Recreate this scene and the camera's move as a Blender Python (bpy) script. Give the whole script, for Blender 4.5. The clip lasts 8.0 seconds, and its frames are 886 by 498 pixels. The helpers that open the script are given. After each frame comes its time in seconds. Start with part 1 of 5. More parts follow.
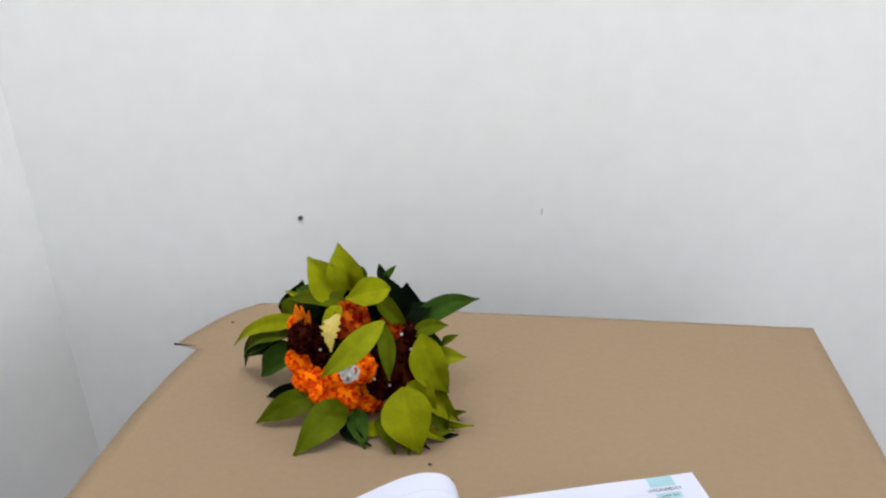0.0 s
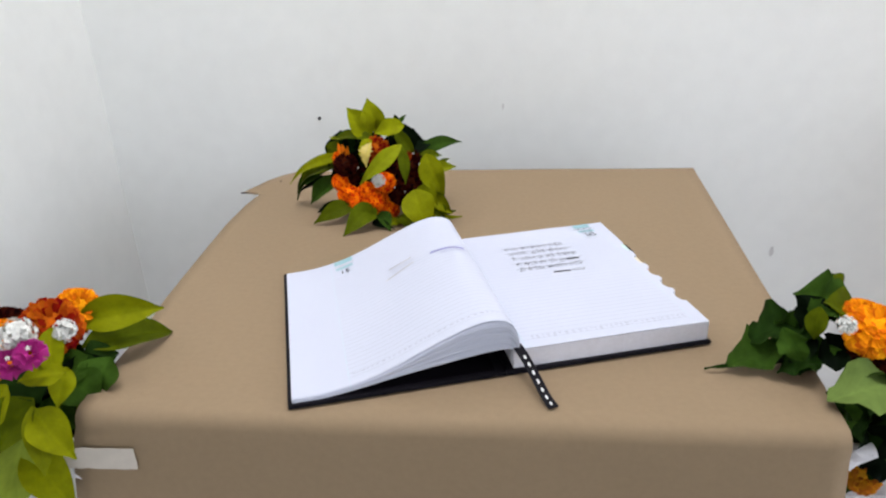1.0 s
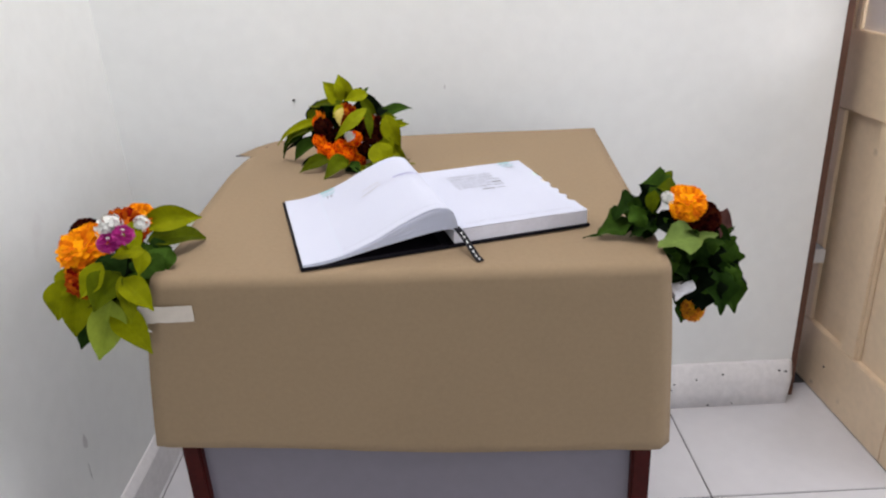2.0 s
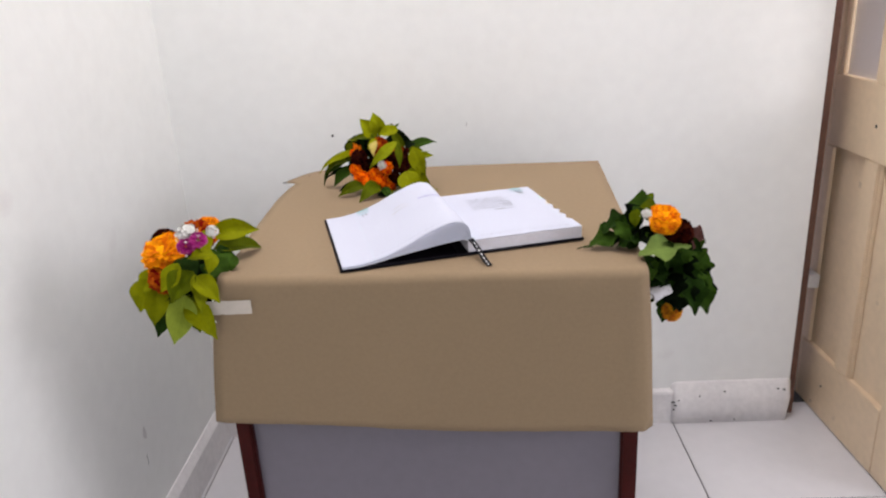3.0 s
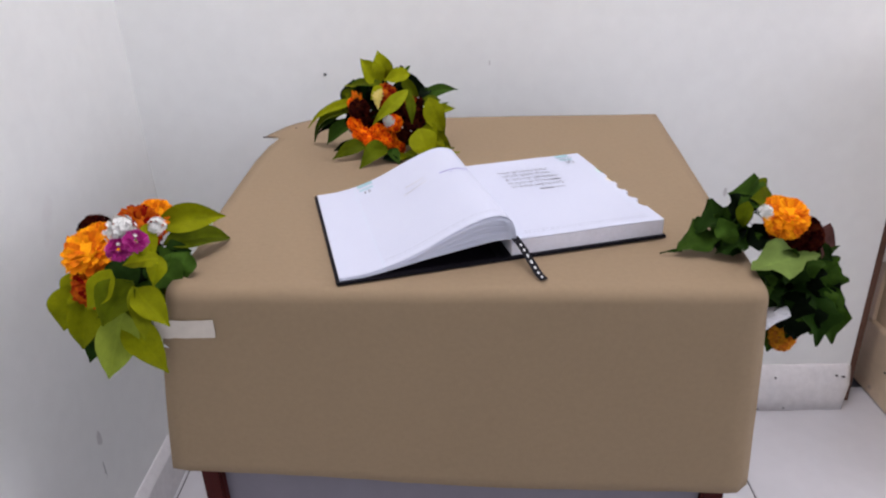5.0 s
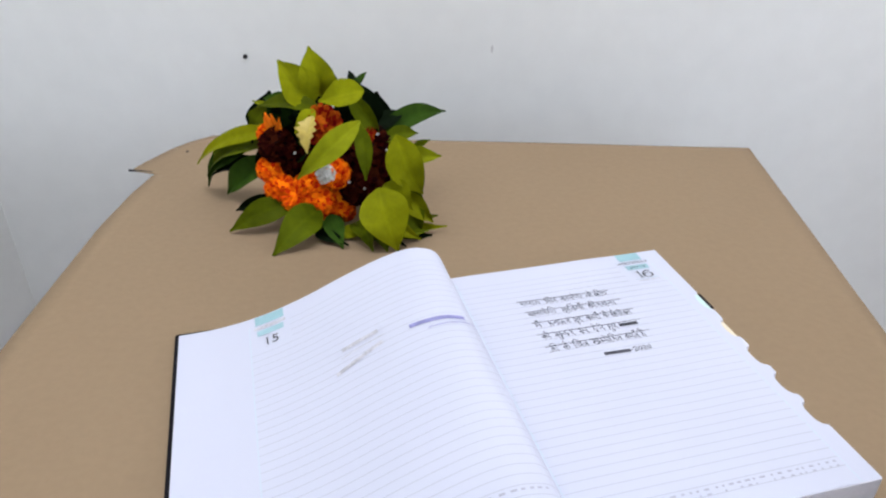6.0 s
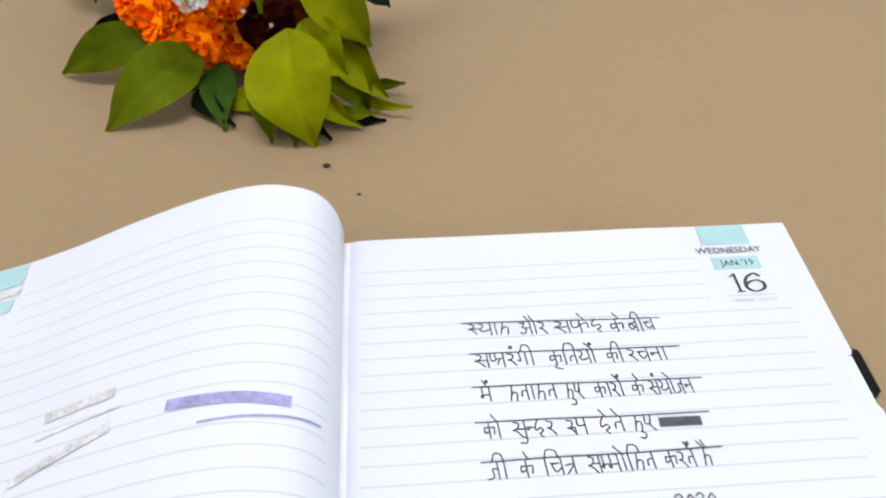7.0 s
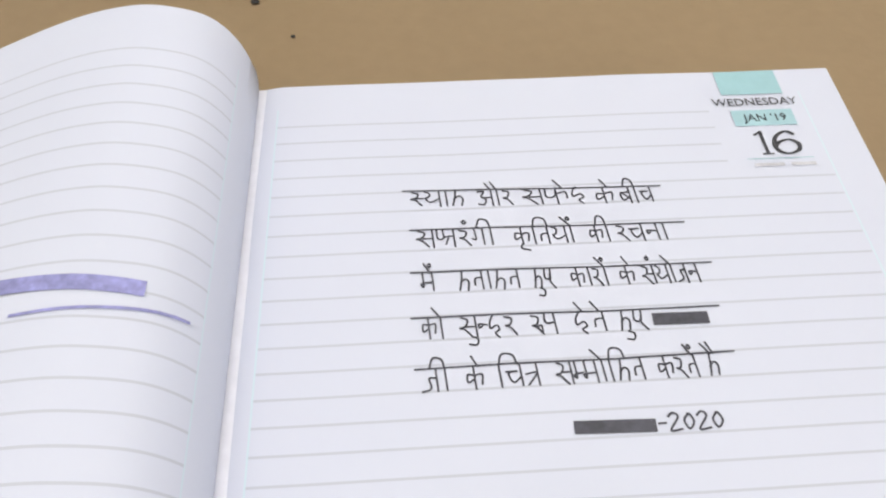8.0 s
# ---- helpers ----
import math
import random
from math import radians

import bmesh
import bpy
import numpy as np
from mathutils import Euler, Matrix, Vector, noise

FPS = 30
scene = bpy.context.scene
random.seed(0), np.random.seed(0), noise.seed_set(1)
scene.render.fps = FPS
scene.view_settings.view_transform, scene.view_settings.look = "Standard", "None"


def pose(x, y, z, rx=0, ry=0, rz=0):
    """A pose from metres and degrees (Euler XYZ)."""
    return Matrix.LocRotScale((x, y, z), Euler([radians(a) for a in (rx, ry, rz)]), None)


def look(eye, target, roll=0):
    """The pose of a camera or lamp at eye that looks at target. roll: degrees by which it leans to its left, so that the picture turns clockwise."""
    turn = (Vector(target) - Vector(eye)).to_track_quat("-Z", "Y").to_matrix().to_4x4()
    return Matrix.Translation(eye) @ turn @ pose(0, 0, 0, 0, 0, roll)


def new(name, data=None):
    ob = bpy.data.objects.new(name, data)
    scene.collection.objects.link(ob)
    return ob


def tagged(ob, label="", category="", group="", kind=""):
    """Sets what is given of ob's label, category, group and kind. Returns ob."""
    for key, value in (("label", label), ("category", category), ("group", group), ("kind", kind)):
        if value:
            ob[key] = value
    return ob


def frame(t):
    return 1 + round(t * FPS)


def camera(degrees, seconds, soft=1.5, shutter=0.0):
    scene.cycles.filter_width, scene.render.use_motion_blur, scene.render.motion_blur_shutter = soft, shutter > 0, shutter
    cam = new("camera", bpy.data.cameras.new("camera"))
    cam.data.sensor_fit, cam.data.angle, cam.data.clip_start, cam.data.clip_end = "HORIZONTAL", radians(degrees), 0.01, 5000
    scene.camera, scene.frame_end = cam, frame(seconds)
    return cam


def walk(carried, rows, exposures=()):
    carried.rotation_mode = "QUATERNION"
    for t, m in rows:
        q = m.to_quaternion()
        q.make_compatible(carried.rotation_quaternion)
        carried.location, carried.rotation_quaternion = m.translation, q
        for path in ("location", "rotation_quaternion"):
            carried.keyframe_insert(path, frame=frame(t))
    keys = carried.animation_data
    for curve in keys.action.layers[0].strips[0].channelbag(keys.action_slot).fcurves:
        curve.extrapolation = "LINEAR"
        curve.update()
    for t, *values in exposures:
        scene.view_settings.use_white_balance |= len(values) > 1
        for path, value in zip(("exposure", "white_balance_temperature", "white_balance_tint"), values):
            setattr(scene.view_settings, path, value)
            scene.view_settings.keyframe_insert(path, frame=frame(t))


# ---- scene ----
cam = camera(62.0, 8.0, soft=2.2)
PATH = [
    (0, (0.0624, -0.1157, 1.1668), (-0.1699, 1.7044, 0.3710), -2.19),
    (0.5, (0.0808, -0.3339, 1.1323), (-0.1591, 1.4605, 0.2821), -4.66),
    (1, (0.0561, -0.4764, 1.1285), (-0.0780, 1.3438, 0.3107), -2.68),
    (1.5, (0.0470, -0.6435, 1.1307), (0.0687, 1.1894, 0.3307), -2.54),
    (2.8, (0.0862, -0.9303, 1.1464), (0.0143, 0.9346, 0.4275), -3.55),
    (3, (0.0757, -0.9591, 1.1576), (0.0004, 0.9171, 0.4689), -3.25),
    (3.5, (0.0302, -0.9905, 1.1620), (0.0273, 0.8815, 0.4581), -2.09),
    (4, (0.0001, -1.0073, 1.1546), (0.0964, 0.8428, 0.4010), -1.93),
    (4.2, (-0.0016, -0.9599, 1.1431), (0.0837, 0.8800, 0.3636), -1.76),
    (5.3, (0.0293, -0.5020, 1.1293), (-0.0585, 1.2786, 0.2227), -2.56),
    (5.5, (0.0184, -0.3862, 1.1206), (-0.0077, 1.3867, 0.1952), -0.86),
    (6, (0.0123, -0.1724, 1.0968), (0.0199, 1.5446, 0.0712), 0.37),
    (6.5, (0.0696, 0.0125, 1.0551), (-0.1229, 1.5373, -0.2248), 0.89),
    (7, (0.0868, 0.1002, 1.0037), (-0.1545, 1.4370, -0.4642), 0.84),
    (7.5, (0.0950, 0.1254, 0.9642), (-0.1344, 1.2838, -0.6500), 0.41),
    (8, (0.1001, 0.1340, 0.9522), (-0.1125, 1.2464, -0.6962), 0.73),
]
EXPOSURES = [(0.0, 0.0, 6450, 14), (0.7, 0.04, 6450, 13), (1.5, -0.05, 6550, 14), (3.0, 0.02, 6800, 19), (3.5, -0.03, 6800, 19), (4.2, -0.02, 6800, 20), (5.5, -0.20, 6250, 22), (6.2, 0.05, 6300, 12), (7.0, 0.20, 6800, 10), (8.0, -0.08, 7100, 11)]
walk(cam, [(t, look(eye, target, roll)) for t, eye, target, roll in PATH], EXPOSURES)

# ---- world, sun and large lights ----
world = bpy.data.worlds.new("world")
scene.world = world
world.use_nodes = True
wn = world.node_tree.nodes
sky = wn.new("ShaderNodeTexSky")
sky.sky_type, sky.sun_disc = "NISHITA", False
sky.sun_elevation, sky.sun_rotation = radians(63), radians(262)
world.node_tree.links.new(sky.outputs[0], wn["Background"].inputs[0])
wn["Background"].inputs[1].default_value = 0.12

sun = new("sun", bpy.data.lights.new("sun", "SUN"))
sun.data.energy, sun.data.angle, sun.data.color = 2.0, radians(2.0), (1.0, 0.95, 0.88)
sun.matrix_world = look((-3, -0.4, 6), (0, 0, 0))


def area_light(name, m, w, h, power, colour):
    ob = new(name, bpy.data.lights.new(name, "AREA"))
    ob.data.shape, ob.data.size, ob.data.size_y = "RECTANGLE", w, h
    ob.data.energy, ob.data.color = power, colour
    ob.matrix_world = m
    return ob


TUBE_W, FRONT_FILL_W, SIDE_W = 22.5, 4.0, 35.0
# two area lamps added as daylight from unseen front and side windows
area_light("unseen_front_fill", look((0.9, -2.83, 1.65), (0.9, 0, 1.3)), 1.9, 1.3, FRONT_FILL_W, (0.93, 0.97, 1.0))
area_light("unseen_side_fill", look((2.93, -0.9, 1.65), (0, -0.9, 1.3)), 1.5, 1.2, SIDE_W, (0.95, 0.98, 1.0))


# ---- materials ----
def material(name, colour, rough=0.6, vary=0.08, scale=6.0, fine=60.0, bump=0.0, metal=0.0, spec=0.5, dark=None, dark_at=0.62, random_tint=0.0, subsurface=0.0, bump_scale=None, island=0.0, vein=0.0):
    m = bpy.data.materials.new(name)
    m.use_nodes = True
    nt = m.node_tree
    bs = nt.nodes["Principled BSDF"]
    bs.inputs["Roughness"].default_value = rough
    bs.inputs["Metallic"].default_value = metal
    bs.inputs["Specular IOR Level"].default_value = spec
    co = nt.nodes.new("ShaderNodeTexCoord")
    n1 = nt.nodes.new("ShaderNodeTexNoise")
    n1.inputs["Scale"].default_value, n1.inputs["Detail"].default_value = scale, 5
    n2 = nt.nodes.new("ShaderNodeTexNoise")
    n2.inputs["Scale"].default_value, n2.inputs["Detail"].default_value = fine, 4
    nt.links.new(co.outputs["Object"], n1.inputs["Vector"])
    nt.links.new(co.outputs["Object"], n2.inputs["Vector"])
    add = nt.nodes.new("ShaderNodeMath")
    add.operation = "ADD"
    nt.links.new(n1.outputs["Fac"], add.inputs[0])
    nt.links.new(n2.outputs["Fac"], add.inputs[1])
    val = nt.nodes.new("ShaderNodeMapRange")
    val.inputs["From Min"].default_value, val.inputs["From Max"].default_value = 0.7, 1.3
    val.inputs["To Min"].default_value, val.inputs["To Max"].default_value = 1 - vary, 1 + vary
    nt.links.new(add.outputs[0], val.inputs["Value"])
    hsv = nt.nodes.new("ShaderNodeHueSaturation")
    hsv.inputs["Color"].default_value = (*colour, 1)
    last = val.outputs[0]
    if random_tint:
        info = nt.nodes.new("ShaderNodeObjectInfo")
        r = nt.nodes.new("ShaderNodeMapRange")
        r.inputs["To Min"].default_value, r.inputs["To Max"].default_value = 1 - random_tint, 1 + random_tint
        nt.links.new(info.outputs["Random"], r.inputs["Value"])
        mul = nt.nodes.new("ShaderNodeMath")
        mul.operation = "MULTIPLY"
        nt.links.new(last, mul.inputs[0])
        nt.links.new(r.outputs[0], mul.inputs[1])
        last = mul.outputs[0]
    if island:
        geo = nt.nodes.new("ShaderNodeNewGeometry")
        r = nt.nodes.new("ShaderNodeMapRange")
        r.inputs["To Min"].default_value, r.inputs["To Max"].default_value = 1 - island, 1 + island * 0.6
        nt.links.new(geo.outputs["Random Per Island"], r.inputs["Value"])
        mul = nt.nodes.new("ShaderNodeMath")
        mul.operation = "MULTIPLY"
        nt.links.new(last, mul.inputs[0])
        nt.links.new(r.outputs[0], mul.inputs[1])
        last = mul.outputs[0]
        hue = nt.nodes.new("ShaderNodeMapRange")
        hue.inputs["To Min"].default_value, hue.inputs["To Max"].default_value = 0.485, 0.524
        nt.links.new(geo.outputs["Random Per Island"], hue.inputs["Value"])
        nt.links.new(hue.outputs[0], hsv.inputs["Hue"])
    if vein:
        uvn = nt.nodes.new("ShaderNodeUVMap")
        sp = nt.nodes.new("ShaderNodeSeparateXYZ")
        nt.links.new(uvn.outputs[0], sp.inputs[0])
        ab = nt.nodes.new("ShaderNodeMath")
        ab.operation = "ABSOLUTE"
        nt.links.new(sp.outputs[0], ab.inputs[0])
        vr = nt.nodes.new("ShaderNodeMapRange")
        vr.inputs["From Min"].default_value, vr.inputs["From Max"].default_value = 0.0, 0.14
        vr.inputs["To Min"].default_value, vr.inputs["To Max"].default_value = 1 + vein, 1.0
        nt.links.new(ab.outputs[0], vr.inputs["Value"])
        # side veins slant towards the tip
        slant = nt.nodes.new("ShaderNodeMath")
        slant.operation = "MULTIPLY_ADD"
        slant.inputs[1].default_value = -0.45
        nt.links.new(ab.outputs[0], slant.inputs[0])
        nt.links.new(sp.outputs[1], slant.inputs[2])
        wv = nt.nodes.new("ShaderNodeMath")
        wv.operation = "PINGPONG"
        wv.inputs[1].default_value = 0.055
        nt.links.new(slant.outputs[0], wv.inputs[0])
        vs_ = nt.nodes.new("ShaderNodeMapRange")
        vs_.inputs["From Min"].default_value, vs_.inputs["From Max"].default_value = 0.0, 0.02
        vs_.inputs["To Min"].default_value, vs_.inputs["To Max"].default_value = 1 + vein * 0.35, 1.0
        nt.links.new(wv.outputs[0], vs_.inputs["Value"])
        for x_ in (vr.outputs[0], vs_.outputs[0]):
            mul = nt.nodes.new("ShaderNodeMath")
            mul.operation = "MULTIPLY"
            nt.links.new(last, mul.inputs[0])
            nt.links.new(x_, mul.inputs[1])
            last = mul.outputs[0]
    nt.links.new(last, hsv.inputs["Value"])
    out = hsv.outputs[0]
    if dark:
        ramp = nt.nodes.new("ShaderNodeMapRange")
        ramp.inputs["From Min"].default_value, ramp.inputs["From Max"].default_value = dark_at, dark_at + 0.06
        n3 = nt.nodes.new("ShaderNodeTexNoise")
        n3.inputs["Scale"].default_value, n3.inputs["Detail"].default_value = scale * 2.7, 6
        nt.links.new(co.outputs["Object"], n3.inputs["Vector"])
        nt.links.new(n3.outputs["Fac"], ramp.inputs["Value"])
        mix = nt.nodes.new("ShaderNodeMixRGB")
        mix.inputs[2].default_value = (*dark, 1)
        nt.links.new(ramp.outputs[0], mix.inputs[0])
        nt.links.new(out, mix.inputs[1])
        out = mix.outputs[0]
    nt.links.new(out, bs.inputs["Base Color"])
    if subsurface:
        bs.inputs["Transmission Weight"].default_value = 0.0
        bs.inputs["Subsurface Weight"].default_value = subsurface
        bs.inputs["Subsurface Radius"].default_value = (0.004, 0.004, 0.002)
    if bump:
        b = nt.nodes.new("ShaderNodeBump")
        b.inputs["Strength"].default_value, b.inputs["Distance"].default_value = 1.0, bump
        if bump_scale:
            n4 = nt.nodes.new("ShaderNodeTexNoise")
            n4.inputs["Scale"].default_value, n4.inputs["Detail"].default_value = bump_scale, 4
            nt.links.new(co.outputs["Object"], n4.inputs["Vector"])
            nt.links.new(n4.outputs["Fac"], b.inputs["Height"])
        else:
            nt.links.new(n2.outputs["Fac"], b.inputs["Height"])
        nt.links.new(b.outputs[0], bs.inputs["Normal"])
    return m


WALL = material("white_wall_paint", (0.835, 0.845, 0.825), 0.75, 0.025, 1.6, 30, 0.0006, dark=(0.77, 0.76, 0.75), dark_at=0.68)
CEIL = material("ceiling_paint", (0.82, 0.82, 0.80), 0.8, 0.02, 2, 40, 0.0005)
SKIRT = material("chipped_skirting_paint", (0.74, 0.72, 0.72), 0.6, 0.08, 9, 70, 0.0008, dark=(0.45, 0.43, 0.42), dark_at=0.72)
TILE = material("white_floor_tile", (0.66, 0.65, 0.67), 0.28, 0.03, 3, 25, 0.0, random_tint=0.03)
GROUT = material("dark_grout", (0.09, 0.085, 0.085), 0.9, 0.2, 20, 90)
DOOR = material("cream_door_paint", (0.72, 0.56, 0.385), 0.45, 0.06, 5, 50, 0.0006, dark=(0.50, 0.38, 0.26), dark_at=0.69)
# brown of the jamb, darkened to hold the shade of the hinge gap
JAMB_SHADED = material("shaded_brown_jamb", (0.125, 0.052, 0.032), 0.6, 0.2, 8, 60)
STEEL = material("painted_metal", (0.72, 0.72, 0.72), 0.4, 0.05, 20, 90, metal=0.2)
BRASS = material("tarnished_lock", (0.12, 0.10, 0.08), 0.45, 0.3, 60, 200, metal=0.6)
KRAFT = material("kraft_paper", (0.284, 0.203, 0.124), 0.75, 0.045, 2.2, 160, 0.00015, spec=0.2)
WOOD = material("dark_red_wood", (0.045, 0.005, 0.004), 0.6, 0.25, 14, 90, 0.0003, spec=0.12, dark=(0.15, 0.09, 0.06), dark_at=0.72)
# white laminate below the tabletop, with its shade put into the grey
LAMINATE = material("shaded_white_laminate", (0.17, 0.155, 0.185), 0.45, 0.04, 3, 60)
TAPE = material("masking_tape", (0.58, 0.52, 0.45), 0.6, 0.06, 25, 120, 0.0002)
COVER = material("black_book_cover", (0.008, 0.007, 0.010), 0.6, 0.25, 30, 300, 0.0002, spec=0.07)
LINING = material("cover_lining", (0.006, 0.005, 0.007), 0.85, 0.2, 30, 300, spec=0.02)
EDGES = material("page_edges", (0.76, 0.76, 0.84), 0.8, 0.05, 40, 300)
PRINT = material("black_print", (0.045, 0.045, 0.055), 0.6, 0.1, 100, 300)
TEAL = material("teal_print", (0.30, 0.50, 0.55), 0.7, 0.05, 100, 300)
TEAL_LIGHT = material("pale_teal_print", (0.34, 0.53, 0.59), 0.7, 0.05, 100, 300)
INK = material("pen_ink", (0.055, 0.055, 0.075), 0.5, 0.35, 160, 600)
BLUE_INK = material("blue_ink", (0.25, 0.25, 0.50), 0.5, 0.3, 160, 600)
GREY_INK = material("grey_ink", (0.52, 0.52, 0.57), 0.5, 0.3, 160, 600)
RIBBON = material("black_ribbon", (0.008, 0.007, 0.010), 0.65, 0.2, 80, 400, spec=0.1)
FAINT = material("faint_print", (0.40, 0.41, 0.50), 0.7, 0.1, 100, 300)
RIBBON_MARK = material("white_ribbon_print", (0.75, 0.75, 0.75), 0.6, 0.15, 200, 500)
TAB_COLOURS = [material("tab_teal", (0.55, 0.72, 0.68), 0.7), material("tab_sand", (0.74, 0.66, 0.50), 0.7), material("tab_peach", (0.78, 0.62, 0.54), 0.7), material("tab_grey", (0.62, 0.62, 0.66), 0.7)]
WRAP = material("white_wrapping_paper", (0.68, 0.67, 0.70), 0.7, 0.08, 30, 120, 0.0004)
HOLE = material("dark_hole", (0.03, 0.028, 0.028), 0.9, 0.2, 200, 500)
STAIN = material("grey_smudge", (0.62, 0.61, 0.60), 0.8, 0.06, 60, 200)
PAVING = material("outdoor_paving", (0.62, 0.56, 0.57), 0.7, 0.1, 8, 60, 0.0008)
PAVING_DARK = material("purple_paving", (0.27, 0.22, 0.27), 0.7, 0.15, 12, 60, 0.0008)
PLASTER = material("outer_plaster", (0.45, 0.36, 0.29), 0.9, 0.12, 4, 40, 0.002)
# glow of the added, unseen ceiling tube
LAMP = bpy.data.materials.new("added_tube_glow")
LAMP.use_nodes = True
LAMP.node_tree.nodes["Principled BSDF"].inputs["Emission Color"].default_value = (1, 0.98, 0.95, 1)
LAMP.node_tree.nodes["Principled BSDF"].inputs["Emission Strength"].default_value = 4
GLASS = bpy.data.materials.new("frosted_glass")
GLASS.use_nodes = True
_g = GLASS.node_tree.nodes["Principled BSDF"]
_g.inputs["Base Color"].default_value = (0.80, 0.77, 0.75, 1)
_g.inputs["Roughness"].default_value, _g.inputs["Transmission Weight"].default_value, _g.inputs["IOR"].default_value = 0.55, 0.85, 1.3

LEAF = {
    "lime": material("lime_leaf", (0.192, 0.206, 0.002), 0.55, 0.18, 22, 130, 0.0005, random_tint=0.14, subsurface=0.0, spec=0.03, vein=0.13),
    "lime2": material("fresh_leaf", (0.185, 0.205, 0.004), 0.55, 0.16, 22, 130, 0.0005, random_tint=0.1, spec=0.03, vein=0.13),
    "pale": material("pale_yellow_petal", (0.50, 0.38, 0.07), 0.5, 0.2, 40, 160, 0.0004),
    "flame": material("orange_ray_petal", (0.90, 0.20, 0.006), 0.65, 0.2, 60, 220, spec=0.04),
    "pale2": material("pale_green_leaf", (0.27, 0.34, 0.04), 0.45, 0.12, 22, 130, 0.0005, random_tint=0.08, spec=0.03, vein=0.13),
    "green": material("green_leaf", (0.082, 0.106, 0.002), 0.55, 0.22, 22, 130, 0.0005, random_tint=0.2, spec=0.03, vein=0.13),
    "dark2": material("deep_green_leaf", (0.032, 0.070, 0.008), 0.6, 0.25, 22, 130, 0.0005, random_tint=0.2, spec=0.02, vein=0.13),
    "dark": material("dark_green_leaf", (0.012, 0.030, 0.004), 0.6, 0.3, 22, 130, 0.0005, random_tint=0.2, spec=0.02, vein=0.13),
    # near-black, for withered leaves and for shade painted inside the bouquets
    "black": material("withered_and_shade_leaf", (0.004, 0.008, 0.003), 0.55, 0.3, 22, 130, 0.0005, random_tint=0.2, spec=0.02, vein=0.13),
    "sage": material("sage_leaf_underside", (0.13, 0.19, 0.045), 0.6, 0.15, 22, 130, 0.0005, spec=0.03, vein=0.13),
    "plum": material("withered_plum_leaf", (0.07, 0.03, 0.025), 0.6, 0.3, 22, 130, 0.0006, spec=0.02, vein=0.13),
}
PETAL = {
    "orange": material("orange_petal", (0.90, 0.092, 0.001), 0.65, 0.2, 60, 220, island=0.45, spec=0.04),
    "bright": material("bright_orange_petal", (0.93, 0.25, 0.004), 0.65, 0.2, 60, 220, island=0.3, spec=0.04),
    "amber": material("amber_petal", (0.72, 0.24, 0.012), 0.65, 0.25, 60, 220, island=0.35, spec=0.2),
    "rust": material("rust_petal", (0.38, 0.028, 0.002), 0.65, 0.3, 60, 220, island=0.6, spec=0.05),
    "maroon": material("maroon_petal", (0.034, 0.0020, 0.0016), 0.75, 0.5, 60, 220, island=0.9, spec=0.03),
}
WHITE_PETAL = material("white_floret", (0.72, 0.72, 0.68), 0.6, 0.08, 80, 300)
MAGENTA = material("magenta_petal", (0.42, 0.02, 0.22), 0.5, 0.2, 60, 200)


